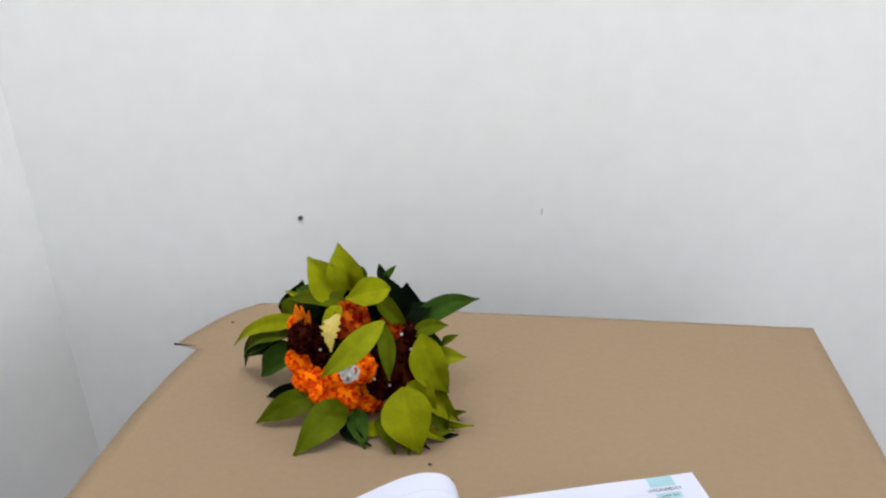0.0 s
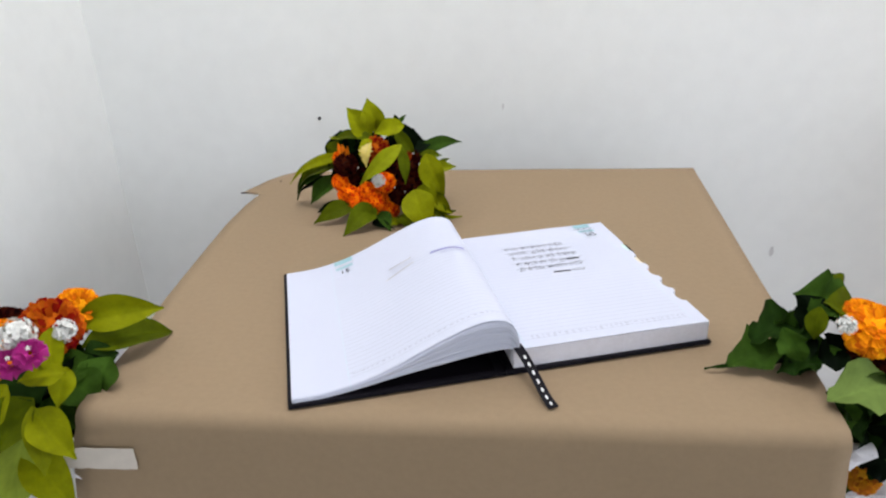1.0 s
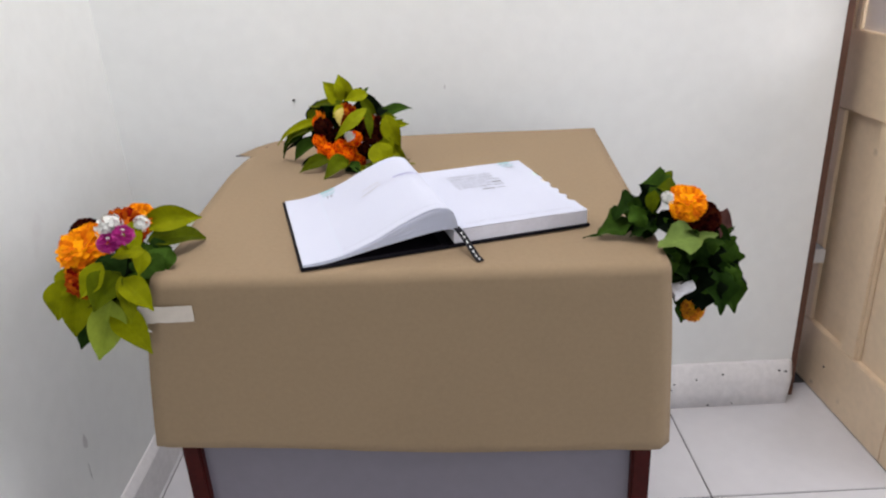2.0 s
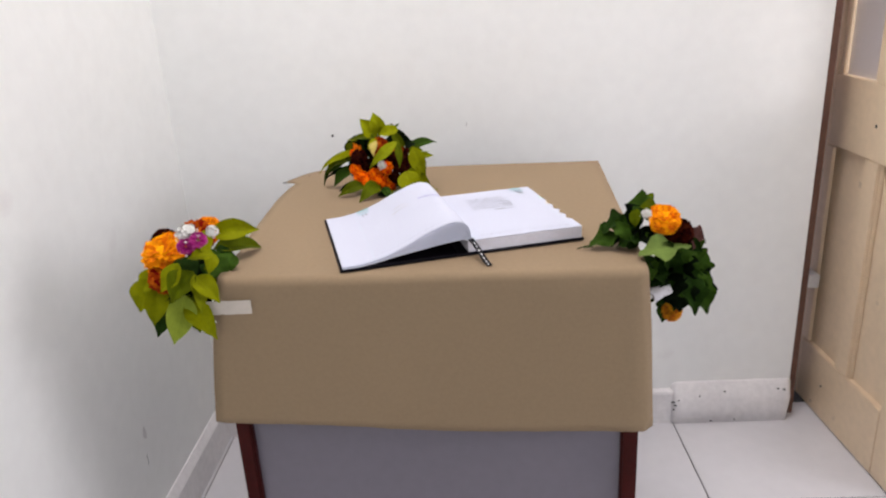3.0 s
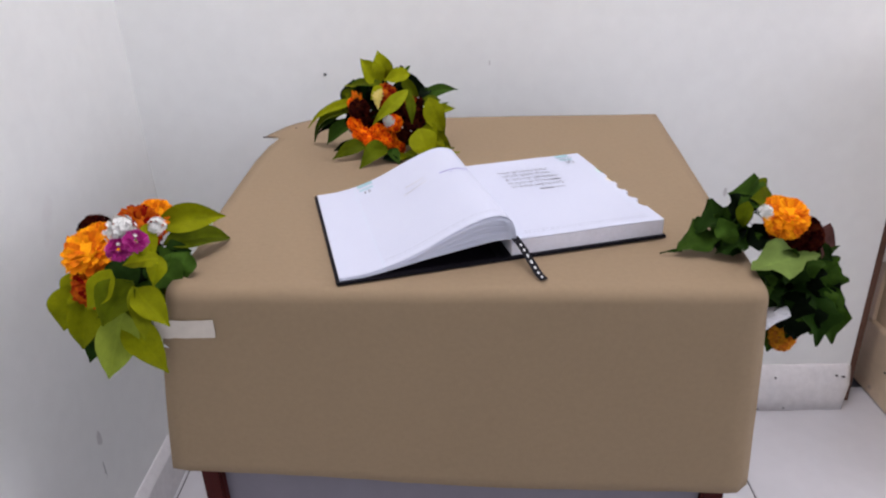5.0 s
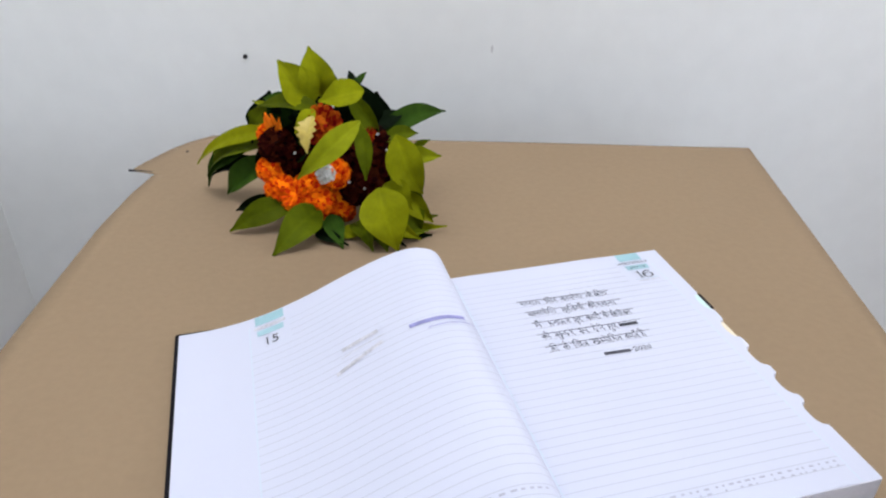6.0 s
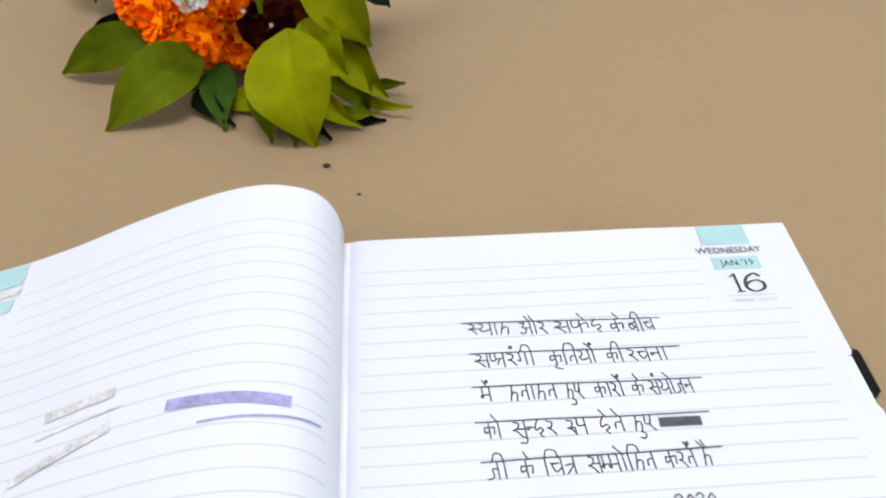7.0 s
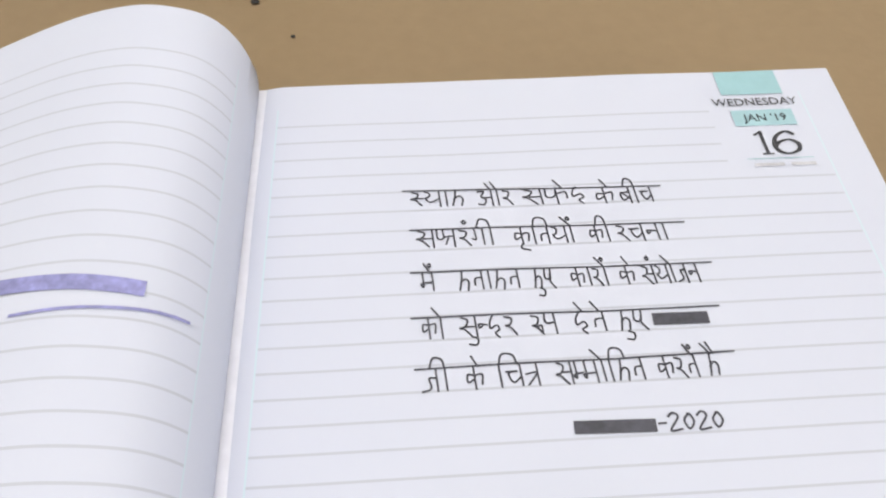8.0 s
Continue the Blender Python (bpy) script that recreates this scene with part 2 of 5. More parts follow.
def page_material():
    # ruled paper: u, v in metres from the gutter's lower end, in the UV map
    m = bpy.data.materials.new("ruled_paper")
    m.use_nodes = True
    nt = m.node_tree
    bs = nt.nodes["Principled BSDF"]
    bs.inputs["Roughness"].default_value = 0.75
    uv = nt.nodes.new("ShaderNodeUVMap")
    uv.uv_map = "UVMap"
    sep = nt.nodes.new("ShaderNodeSeparateXYZ")
    nt.links.new(uv.outputs[0], sep.inputs[0])

    def math_node(op, a, b=None, c=None):
        n = nt.nodes.new("ShaderNodeMath")
        n.operation = op
        for i, x in enumerate((a, b, c)):
            if x is None:
                continue
            if isinstance(x, (int, float)):
                n.inputs[i].default_value = x
            else:
                nt.links.new(x, n.inputs[i])
        return n.outputs[0]

    u, v = sep.outputs[0], sep.outputs[1]
    pitch = 0.00638
    d = math_node("PINGPONG", math_node("ADD", v, pitch * 40 - 0.1985), pitch / 2)
    line = math_node("LESS_THAN", d, 0.00030)
    for lim, op in ((0.0152, "GREATER_THAN"), (0.169, "LESS_THAN")):
        line = math_node("MULTIPLY", line, math_node(op, u, lim))
    line = math_node("MULTIPLY", line, math_node("GREATER_THAN", v, 0.012))
    line = math_node("MULTIPLY", line, math_node("LESS_THAN", v, 0.228))
    corner = math_node("MULTIPLY", math_node("GREATER_THAN", u, 0.1405), math_node("GREATER_THAN", v, 0.2015))
    line = math_node("MULTIPLY", line, math_node("SUBTRACT", 1.0, corner))
    edge = math_node("LESS_THAN", math_node("ABSOLUTE", math_node("SUBTRACT", u, 0.0150)), 0.0002)
    edge2 = math_node("LESS_THAN", math_node("ABSOLUTE", math_node("SUBTRACT", u, 0.1695)), 0.0002)
    side = math_node("MULTIPLY", math_node("MAXIMUM", edge, edge2), math_node("LESS_THAN", v, 0.231))
    co = nt.nodes.new("ShaderNodeTexNoise")
    co.inputs["Scale"].default_value, co.inputs["Detail"].default_value = 14, 5
    nt.links.new(uv.outputs[0], co.inputs["Vector"])
    ramp = nt.nodes.new("ShaderNodeMixRGB")
    ramp.inputs[1].default_value, ramp.inputs[2].default_value = (0.555, 0.58, 0.69, 1), (0.59, 0.615, 0.72, 1)
    nt.links.new(co.outputs["Fac"], ramp.inputs[0])
    mix = nt.nodes.new("ShaderNodeMixRGB")
    mix.inputs[2].default_value = (0.33, 0.34, 0.39, 1)
    nt.links.new(math_node("MULTIPLY", line, 0.42), mix.inputs[0])
    nt.links.new(ramp.outputs[0], mix.inputs[1])
    mix2 = nt.nodes.new("ShaderNodeMixRGB")
    mix2.inputs[2].default_value = (0.50, 0.70, 0.74, 1)
    nt.links.new(math_node("MULTIPLY", side, 0.6), mix2.inputs[0])
    nt.links.new(mix.outputs[0], mix2.inputs[1])
    nt.links.new(mix2.outputs[0], bs.inputs["Base Color"])
    return m


PAGE = page_material()


# ---- building helpers ----
def thing(name, loc, label, category, group="", m=None):
    ob = new(name)
    ob.empty_display_size = 0.05
    ob.matrix_world = m if m else pose(*loc)
    return tagged(ob, label, category, group)


def part(name, bm, mat, parent=None, label="", smooth=False):
    me = bpy.data.meshes.new(name)
    bm.to_mesh(me)
    bm.free()
    for mt in (mat if isinstance(mat, (list, tuple)) else [mat]):
        me.materials.append(mt)
    if smooth:
        for p in me.polygons:
            p.use_smooth = True
    ob = new(name, me)
    ob.parent = parent
    if label:
        tagged(ob, label)
    return ob


def box(bm, x0, x1, y0, y1, z0, z1, bevel=0.0, m=None):
    r = bmesh.ops.create_cube(bm, size=1)
    vs = r["verts"]
    for v in vs:
        v.co = Vector(((x0 + x1) / 2 + v.co.x * (x1 - x0), (y0 + y1) / 2 + v.co.y * (y1 - y0), (z0 + z1) / 2 + v.co.z * (z1 - z0)))
    if m:
        for v in vs:
            v.co = m @ v.co
    if bevel:
        es = {e for v in vs for e in v.link_edges}
        bmesh.ops.bevel(bm, geom=list(es), offset=bevel, segments=2, affect="EDGES")
    return bm


def boxed(*a, **k):
    return box(bmesh.new(), *a, **k)


def setting(name, bm, mat, label="", smooth=False):
    return tagged(part(name, bm, mat, None, label, smooth), kind="structure")


def sheet(rows, closed=False):
    # a quad sheet through rows of points
    bm = bmesh.new()
    vs = [[bm.verts.new(p) for p in r] for r in rows]
    for a, b in zip(vs, vs[1:]):
        for i in range(len(a) - 1):
            bm.faces.new((a[i], a[i + 1], b[i + 1], b[i]))
    return bm


def smooth_path(pts, n=4):
    # Catmull-Rom through the points
    P = [Vector(p) for p in pts]
    P = [2 * P[0] - P[1], *P, 2 * P[-1] - P[-2]]
    out = []
    for i in range(1, len(P) - 2):
        for k in range(n):
            t = k / n
            a, b, c, d = P[i - 1], P[i], P[i + 1], P[i + 2]
            out.append(0.5 * (2 * b + (c - a) * t + (2 * a - 5 * b + 4 * c - d) * t * t + (3 * b - a - 3 * c + d) * t ** 3))
    out.append(P[-2])
    return out


# ---- the room ----
LX, BY, RX, FY, H = -0.622, 0.775, 3.0, -2.9, 2.9
WEND, DOPEN = 0.905, 1.78

setting("wall_left", boxed(LX - 0.15, LX, FY, BY + 0.15, 0, H), WALL)
bm = boxed(LX, WEND, BY, BY + 0.14, 0, H)
setting("wall_back", bm, WALL)
setting("wall_back_right", boxed(DOPEN, RX + 0.15, BY, BY + 0.14, 0, H), WALL)
setting("wall_lintel", boxed(WEND, DOPEN, BY, BY + 0.14, 2.12, H), WALL)
# unseen right wall and front wall, with an added window opening each
for nm, parts_ in (("wall_right", [(RX, RX + 0.15, FY, -1.7, 0, H), (RX, RX + 0.15, -0.1, BY, 0, H), (RX, RX + 0.15, -1.7, -0.1, 0, 1.0), (RX, RX + 0.15, -1.7, -0.1, 2.3, H)]),
                   ("wall_front", [(LX - 0.15, -0.1, FY - 0.15, FY, 0, H), (1.9, RX + 0.15, FY - 0.15, FY, 0, H), (-0.1, 1.9, FY - 0.15, FY, 0, 1.0), (-0.1, 1.9, FY - 0.15, FY, 2.35, H)])):
    bm = bmesh.new()
    for b in parts_:
        box(bm, *b)
    setting(nm, bm, WALL)
setting("ceiling", boxed(LX - 0.15, RX + 0.15, FY - 0.15, BY + 0.15, H, H + 0.12), CEIL)
setting("ground", boxed(-60, 60, -60, 60, -0.3, -0.012), GROUT)

# ceiling tube light, out of view, added to light the table from above
tube = thing("unseen_tube_light", (0.02, 0.10, H - 0.06), "unseen white ceiling tube light with a plain batten, added for overhead light", "lamp")
part("batten", boxed(-0.62, 0.62, -0.03, 0.03, 0.02, 0.06, 0.004), STEEL, tube)
bm = bmesh.new()
bmesh.ops.create_cone(bm, cap_ends=True, segments=16, radius1=0.016, radius2=0.016, depth=1.18, matrix=pose(0, 0, 0, 0, 90, 0))
part("tube", bm, LAMP, tube, smooth=True)
area_light("added_tube_glow", look((0.02, 0.10, H - 0.09), (0.02, 0.10, 0)), 1.2, 0.3, TUBE_W, (0.97, 0.98, 1.0))

# skirting: a thin run along the back wall, a thicker chipped end block, and a run with a sloping top on the left
bm = sheet([[(x, y, z) for x in (LX, 0.596)] for y, z in ((BY, 0.098), (BY - 0.013, 0.094), (BY - 0.016, 0.088), (BY - 0.016, 0.0))])
setting("baseboard_back", bm, SKIRT, "white painted plaster skirting, scuffed")
prof = [(BY + 0.01, 0.116), (BY - 0.003, 0.116), (BY - 0.008, 0.113), (BY - 0.019, 0.078), (BY - 0.023, 0.070), (BY - 0.024, 0.036), (BY - 0.022, 0.0), (BY + 0.01, 0.0)]
bm = bmesh.new()
cols = []
for k in range(27):
    f = k / 26
    end = 0.006 * max(0, 1 - min(f, 1 - f) / 0.04) ** 2
    ring = []
    for y, z in prof:
        q = Vector((0.594 + 0.314 * f - (0.010 * (1 - z / 0.116) if k == 26 else 0), y + (end if y < BY else 0), max(0, z - (end if z > 0.1 else 0))))
        ring.append(bm.verts.new(q + (0.0022 * noise.noise_vector(q * 40) if z > 0 else Vector())))
    cols.append(ring)
for a, b in zip(cols, cols[1:]):
    for k in range(len(prof) - 1):
        bm.faces.new((a[k], a[k + 1], b[k + 1], b[k]))
bm.faces.new(cols[0])
bm.faces.new(list(reversed(cols[-1])))
bmesh.ops.recalc_face_normals(bm, faces=list(bm.faces))
setting("baseboard_end", bm, SKIRT, "white skirting block with chipped dark spots", True)
bm = sheet([[(x, y, z) for y in (FY, BY - 0.016)] for x, z in ((LX, 0.112), (LX + 0.003, 0.111), (LX + 0.013, 0.095), (LX + 0.015, 0.091), (LX + 0.015, 0.0))])
setting("baseboard_left", bm, SKIRT, "grey-white skirting with a sloping top")

# dark chips in the skirting block
for k, (x, z, w) in enumerate(((0.598, 0.066, 0.012), (0.604, 0.056, 0.012), (0.599, 0.044, 0.008), (0.611, 0.071, 0.009), (0.665, 0.082, 0.005), (0.73, 0.094, 0.005), (0.868, 0.097, 0.008), (0.885, 0.094, 0.008), (0.70, 0.006, 0.012), (0.76, 0.008, 0.006))):
    bm = bmesh.new()
    bmesh.ops.create_icosphere(bm, subdivisions=1, radius=1)
    for v in bm.verts:
        v.co = Vector((x + v.co.x * w * (0.5 + 0.4 * noise.noise(v.co * 3 + Vector((k, 0, 0)))), BY - 0.021 + v.co.y * 0.003, z + v.co.z * 0.003))
    part("chip", bm, HOLE, bpy.data.objects["baseboard_end"])

# the back-left nail hole and smudges on the wall
nail = thing("nail_hole", (-0.241, BY, 0.820), "small dark nail hole in the white wall", "hole")
bm = bmesh.new()
bmesh.ops.create_cone(bm, cap_ends=True, segments=9, radius1=0.0032, radius2=0.0026, depth=0.004, matrix=pose(0, -0.001, 0, 90, 0, 0))
part("head", bm, HOLE, nail)


def smudge(x, z, w, h, mat=STAIN, name="wall_smudge", label="faint grey smudge on the white wall", left=False):
    bm = bmesh.new()
    pts = []
    for k in range(16):
        a = k / 16 * math.tau
        r = 1 + 0.5 * noise.noise(Vector((math.cos(a) * 1.7 + x * 30, math.sin(a) * 1.7, z * 20)))
        pts.append((w / 2 * r * math.cos(a), -0.0008, h / 2 * r * math.sin(a)))
    if left:
        bm.faces.new([bm.verts.new((0.0008, p[0], p[2])) for p in pts])
    else:
        bm.faces.new([bm.verts.new(p) for p in pts])
    t = thing(name, (LX, x, z) if left else (x, BY, z), label, "mark")
    part("mark", bm, mat, t)


smudge(0.562, 0.551, 0.008, 0.018)
smudge(0.078, 0.832, 0.003, 0.010, STAIN, "nail_hole", "tiny dark nail hole in the white wall")
smudge(0.34, 0.30, 0.014, 0.03, left=True)
smudge(0.33, 0.24, 0.0016, 0.035, HOLE, "wall_crack", "thin dark hairline crack in the white wall", left=True)

# ---- the double door's open leaf ----
DIR = Vector((0.040, -0.9992, 0))
HINGE = Vector((0.9784, 0.9266, 0))
door_m = Matrix.Translation(HINGE + Vector((0, 0, 0.002))) @ Matrix.Rotation(math.atan2(DIR.y, DIR.x), 4, "Z")
door = tagged(new("door_1"), "open cream-painted wooden door leaf with glazed top", "door", kind="structure")
door.matrix_world = door_m
W, T = 0.492, 0.038   # leaf width along x, thickness along +y


def dbox(name, x0, x1, z0, z1, y0=0.0, y1=T, mat=DOOR, bevel=0.0025):
    return part(name, boxed(x0, x1, y0, y1, z0, z1, bevel), mat, door)


dbox("hinge_stile", 0.0, 0.042, 0, 2.06)
dbox("lock_stile", 0.411, W, 0, 2.06)
dbox("bottom_rail", 0.042, 0.411, 0, 0.174)
dbox("lock_rail", 0.042, 0.411, 0.716, 0.888)
dbox("top_rail", 0.042, 0.411, 1.96, 2.06)
dbox("muntin", 0.208, 0.264, 0.174, 0.716)
dbox("muntin", 0.209, 0.251, 0.888, 1.96)
for x0, x1 in ((0.042, 0.208), (0.264, 0.411)):
    dbox("panel", x0 - 0.004, x1 + 0.004, 0.170, 0.720, 0.014, T - 0.013, bevel=0)
    for a, b in ((x0, x0 + 0.007), (x1 - 0.007, x1)):
        dbox("bead", a, b, 0.174, 0.716, 0.006, 0.014, bevel=0.002)
# the proud strip that closes the first panel against the hinge stile
dbox("cover_strip", 0.044, 0.076, 0.180, 0.714, -0.003, 0.006, bevel=0.002)
for x0, x1 in ((0.042, 0.209), (0.251, 0.411)):
    part("pane", boxed(x0 - 0.003, x1 + 0.003, 0.018, 0.022, 0.885, 1.963), GLASS, door, "dusty frosted glass pane").visible_shadow = False
    for a, b in ((x0, x0 + 0.020), (x1 - 0.014, x1)):
        dbox("bead", a, b, 0.888, 1.96, 0.006, 0.018, bevel=0.003)
# a rebate strip along the free edge
dbox("rebate_strip", W, W + 0.010, 0.004, 2.056, 0.016, T + 0.006, bevel=0.002)
for x, z, r in ((0.278, 0.839, 0.006), (0.234, 0.795, 0.0045), (0.282, 0.794, 0.0055), (0.441, 0.835, 0.006), (0.438, 0.799, 0.0045), (0.474, 0.31, 0.003), (0.16, 0.09, 0.0035), (0.478, 0.13, 0.004)):
    bm = bmesh.new()
    bmesh.ops.create_cone(bm, cap_ends=True, segments=9, radius1=r, radius2=r * 0.7, depth=0.002, matrix=pose(x, -0.0004, z, 90, 0, 0))
    part("screw_hole", bm, HOLE, door)
part("lock_plate", boxed(W - 0.001, W + 0.013, 0.004, 0.028, 0.530, 0.572, 0.001), BRASS, door, "tarnished metal lock plate")
bm = boxed(0.040, 0.090, -0.052, -0.001, 0.343, 0.379, 0.0015)
box(bm, 0.060, 0.068, -0.054, -0.050, 0.354, 0.368, 0.001)
part("hinge_plate", bm, STEEL, door, "white painted metal door fitting")

# the shade between wall end and door leaf is in the jamb's colour
bm = boxed(WEND - 0.002, WEND + 0.022, BY + 0.012, BY + 0.13, 0, 2.12)
setting("door_jamb", bm, JAMB_SHADED, "brown door jamb with the hinge gap's shade in its colour")
setting("door_frame_head", boxed(WEND + 0.022, DOPEN, BY + 0.02, BY + 0.12, 2.075, 2.12), JAMB_SHADED)
setting("door_jamb_right", boxed(DOPEN - 0.03, DOPEN, BY + 0.02, BY + 0.12, 0, 2.075), DOOR)
# outside: a plastered wall beyond a paved yard
setting("outer_wall", boxed(-3, 9, 4.0, 4.2, -0.012, 3.2), PLASTER)

# ---- table ----
A = math.atan2(-0.047, 1.0)
table_m = Matrix.Translation((-0.283, 0.022, 0)) @ Matrix.Rotation(A, 4, "Z")
table = thing("table", None, "small dark-red wooden table with shade-grey white panels under kraft paper", "table", m=table_m)
TW, TD, TZ = 0.592, 0.600, 0.7725
part("tabletop", boxed(-0.002, TW + 0.002, -0.002, TD, TZ - 0.03, TZ, 0.004), WOOD, table)
for x in (-0.022, TW - 0.017):
    for y in (0.0, TD - 0.036):
        part("leg", boxed(x, x + 0.025, y, y + 0.034, 0, TZ - 0.03, 0.003), WOOD, table)
part("front_panel", boxed(0.0025, TW - 0.016, 0.012, 0.024, 0.13, TZ - 0.03), LAMINATE, table, "white laminate panel, its shade painted as grey")
for x in (0.010, TW - 0.022):
    part("side_panel", boxed(x, x + 0.012, 0.034, TD - 0.036, 0.13, TZ - 0.03), LAMINATE, table, "white laminate panel, its shade painted as grey")


# ---- kraft paper over the table ----
def lerp_knots(knots, t):
    for (a, p), (b, q) in zip(knots, knots[1:]):
        if t <= b:
            return p + (q - p) * (t - a) / (b - a)
    return knots[-1][1]


LEFT_EDGE = [(0.0, -0.286), (0.11, -0.284), (0.19, -0.289), (0.28, -0.290), (0.40, -0.291), (0.47, -0.286), (0.512, -0.279), (0.519, -0.306), (0.535, -0.301), (0.555, -0.292), (0.578, -0.282), (0.60, -0.267), (0.62, -0.246)]
NX = 44


def front_y(x):
    return 0.009 - 0.047 * (x + 0.283)


def back_y(x):
    return 0.616 - 0.047 * (x + 0.245)


# top: from the front fold to the back edge
top_rows = []
for j in range(104):
    t = j / 103
    row = []
    for i in range(NX + 1):
        f = i / NX
        d = t * 0.62
        x0, x1 = lerp_knots(LEFT_EDGE, d), 0.315 + d * 0.064
        x = x0 + (x1 - x0) * f
        y = front_y(x) + t * (back_y(x) - front_y(x))
        z = 0.7752 + 0.0008 * noise.noise(Vector((x * 6, y * 6, 0)))
        row.append(Vector((x, y, z)))
    top_rows.append(row)
# front: round the fold and down to the hem
front_rows = []
R = 0.013
for k in range(1, 5):
    a = k / 4 * math.pi / 2
    front_rows.append([Vector((p.x, p.y - R * math.sin(a), p.z - R * (1 - math.cos(a)))) for p in top_rows[0]])
for k in range(1, 19):
    t = k / 18
    row = []
    for i in range(NX + 1):
        f = i / NX
        p = front_rows[3][i]
        hem = 0.541 - 0.024 * f + 0.0025 * math.sin(f * 9) + 0.0015 * noise.noise(Vector((f * 14, 3, 0)))
        e = min(f, 1 - f)
        hem += 0.003 * max(0, 1 - e / 0.015) ** 2
        z = p.z + (hem - p.z) * t
        flare = 0.5 - f
        x = p.x - (0.036 if f < 0.5 else 0.018) * flare * 2 * (t ** 0.7) * abs(flare) * 2
        y = p.y - 0.003 * math.sin(t * 2.2) + 0.014 * max(0, (f - 0.965) / 0.035) ** 2 * min(1, 0.3 + t) + 0.004 * t * noise.noise(Vector((x * 4, z * 3, 7)))
        row.append(Vector((x, y, z)))
    front_rows.append(row)
# a short return of the paper round each side
kraft = thing("paper_cover", (0.0, 0.0, 0.775), "brown kraft paper sheet covering the table, folded over the front", "paper")
rows = [[(p.x, p.y, p.z - 0.775) for p in r] for r in reversed(front_rows)] + [[(p.x, p.y, p.z - 0.775) for p in r] for r in top_rows]
sheet_ob = part("sheet", sheet(rows), KRAFT, kraft, smooth=True)
md = sheet_ob.modifiers.new("thickness", "SOLIDIFY")
md.thickness, md.offset = 0.0006, 0
# folded-under returns at the two front corners
for i, sgn in ((0, 1), (NX, -1)):
    rr = []
    for r in front_rows[3:]:
        p = r[i]
        rr.append([(p.x + sgn * s * 0.05, p.y + s + 0.001, p.z - 0.775) for s in (0, 0.02, 0.05)])
    o = part("side_return", sheet(rr), KRAFT, kraft, smooth=True)
# masking tape on the front
tape = thing("tape_strip", (-0.262, -0.0040, 0.7325), "torn strip of whitish masking tape on the kraft paper", "tape")
rows = []
for i in range(11):
    f = i / 10
    x = -0.040 + 0.062 * f
    rag = 0.002 * noise.noise(Vector((f * 9, 1, 0)))
    y = -0.047 * x - 0.0042
    rows.append([(x + (0.003 * noise.noise(Vector((z * 400, 2, 0))) if i == 10 else 0), y, z + rag * (1 if z else 0) + 0.0015 * f) for z in (-0.0105, -0.004, 0.003, 0.0105)])
o = part("strip", sheet(rows), TAPE, tape)
o.modifiers.new("thickness", "SOLIDIFY").thickness = 0.0006
# specks on the paper
for x, y, w in ((-0.014, 0.349, 0.0016), (0.006, 0.333, 0.0008), (-0.262, 0.568, 0.0016)):
    bm = bmesh.new()
    bmesh.ops.create_icosphere(bm, subdivisions=1, radius=1)
    for v in bm.verts:
        v.co = Vector((v.co.x * w * 1.3, v.co.y * w, max(v.co.z, -0.2) * w * 0.5))
    s = thing("crumb", (x, y, 0.7762), "tiny dark crumb on the kraft paper", "crumb")
    part("body", bm, HOLE, s)

# the shadow line under the torn corner, built as a thin dark sliver
twig = thing("twig", (-0.306, 0.5195, 0.7758), "shadow line under the torn paper corner, built as a thin dark sliver", "twig")
bm = bmesh.new()
bmesh.ops.create_cone(bm, cap_ends=True, segments=6, radius1=0.0013, radius2=0.0004, depth=0.026, matrix=Matrix.Translation((0.011, -0.001, 0.0)) @ pose(0, 0, 0, 0, 90, -7))
part("stem", bm, HOLE, twig)

# ---- diary ----
diary_m = Matrix.Translation((0.069, 0.049, 0.7762)) @ Matrix.Rotation(radians(15), 4, "Z")
diary = thing("diary", None, "open black hardcover diary with ruled white pages", "book", m=diary_m)
Z0 = 0.7762
PROFILE = [(0.0083, 0.7985), (0.0087, 0.806), (0.0063, 0.8155), (0.0010, 0.823), (-0.0075, 0.8268), (-0.0185, 0.8278), (-0.0355, 0.8240), (-0.0635, 0.8130), (-0.0935, 0.7995), (-0.1235, 0.7890), (-0.1535, 0.7832), (-0.1810, 0.7818)]
UNDER = [(0.0060, 0.7965), (0.0045, 0.7985), (0.0005, 0.8005), (-0.0055, 0.8012), (-0.0155, 0.8008), (-0.0285, 0.7995), (-0.0475, 0.7972), (-0.0695, 0.7942), (-0.0955, 0.7902), (-0.1235, 0.7855), (-0.1535, 0.7815), (-0.1805, 0.7806)]
part("back_cover", boxed(-0.004, 0.184, -0.003, 0.248, 0.0, 0.0035, 0.001), COVER, diary)
part("front_cover", boxed(-0.1845, -0.012, -0.003, 0.248, 0.0, 0.0032, 0.001), [COVER], diary)
part("spine", boxed(-0.013, -0.003, -0.003, 0.248, 0.0, 0.0026, 0.001), COVER, diary)
part("endpaper", boxed(-0.172, -0.012, 0.004, 0.242, 0.0032, 0.0038), LINING, diary, "dark endpaper")

# page block with five half-round index cuts, each one deeper into the leaves than the last
ZB, ZT = 0.0036, 0.0212
CUTS = [0.1680, 0.1355, 0.1060, 0.0780, 0.0515]
CUT_HALF, CUT_DEEP = 0.0098, 0.0052
CUT_FLOOR = [0.0205, 0.0194, 0.0165, 0.0125, 0.0086]


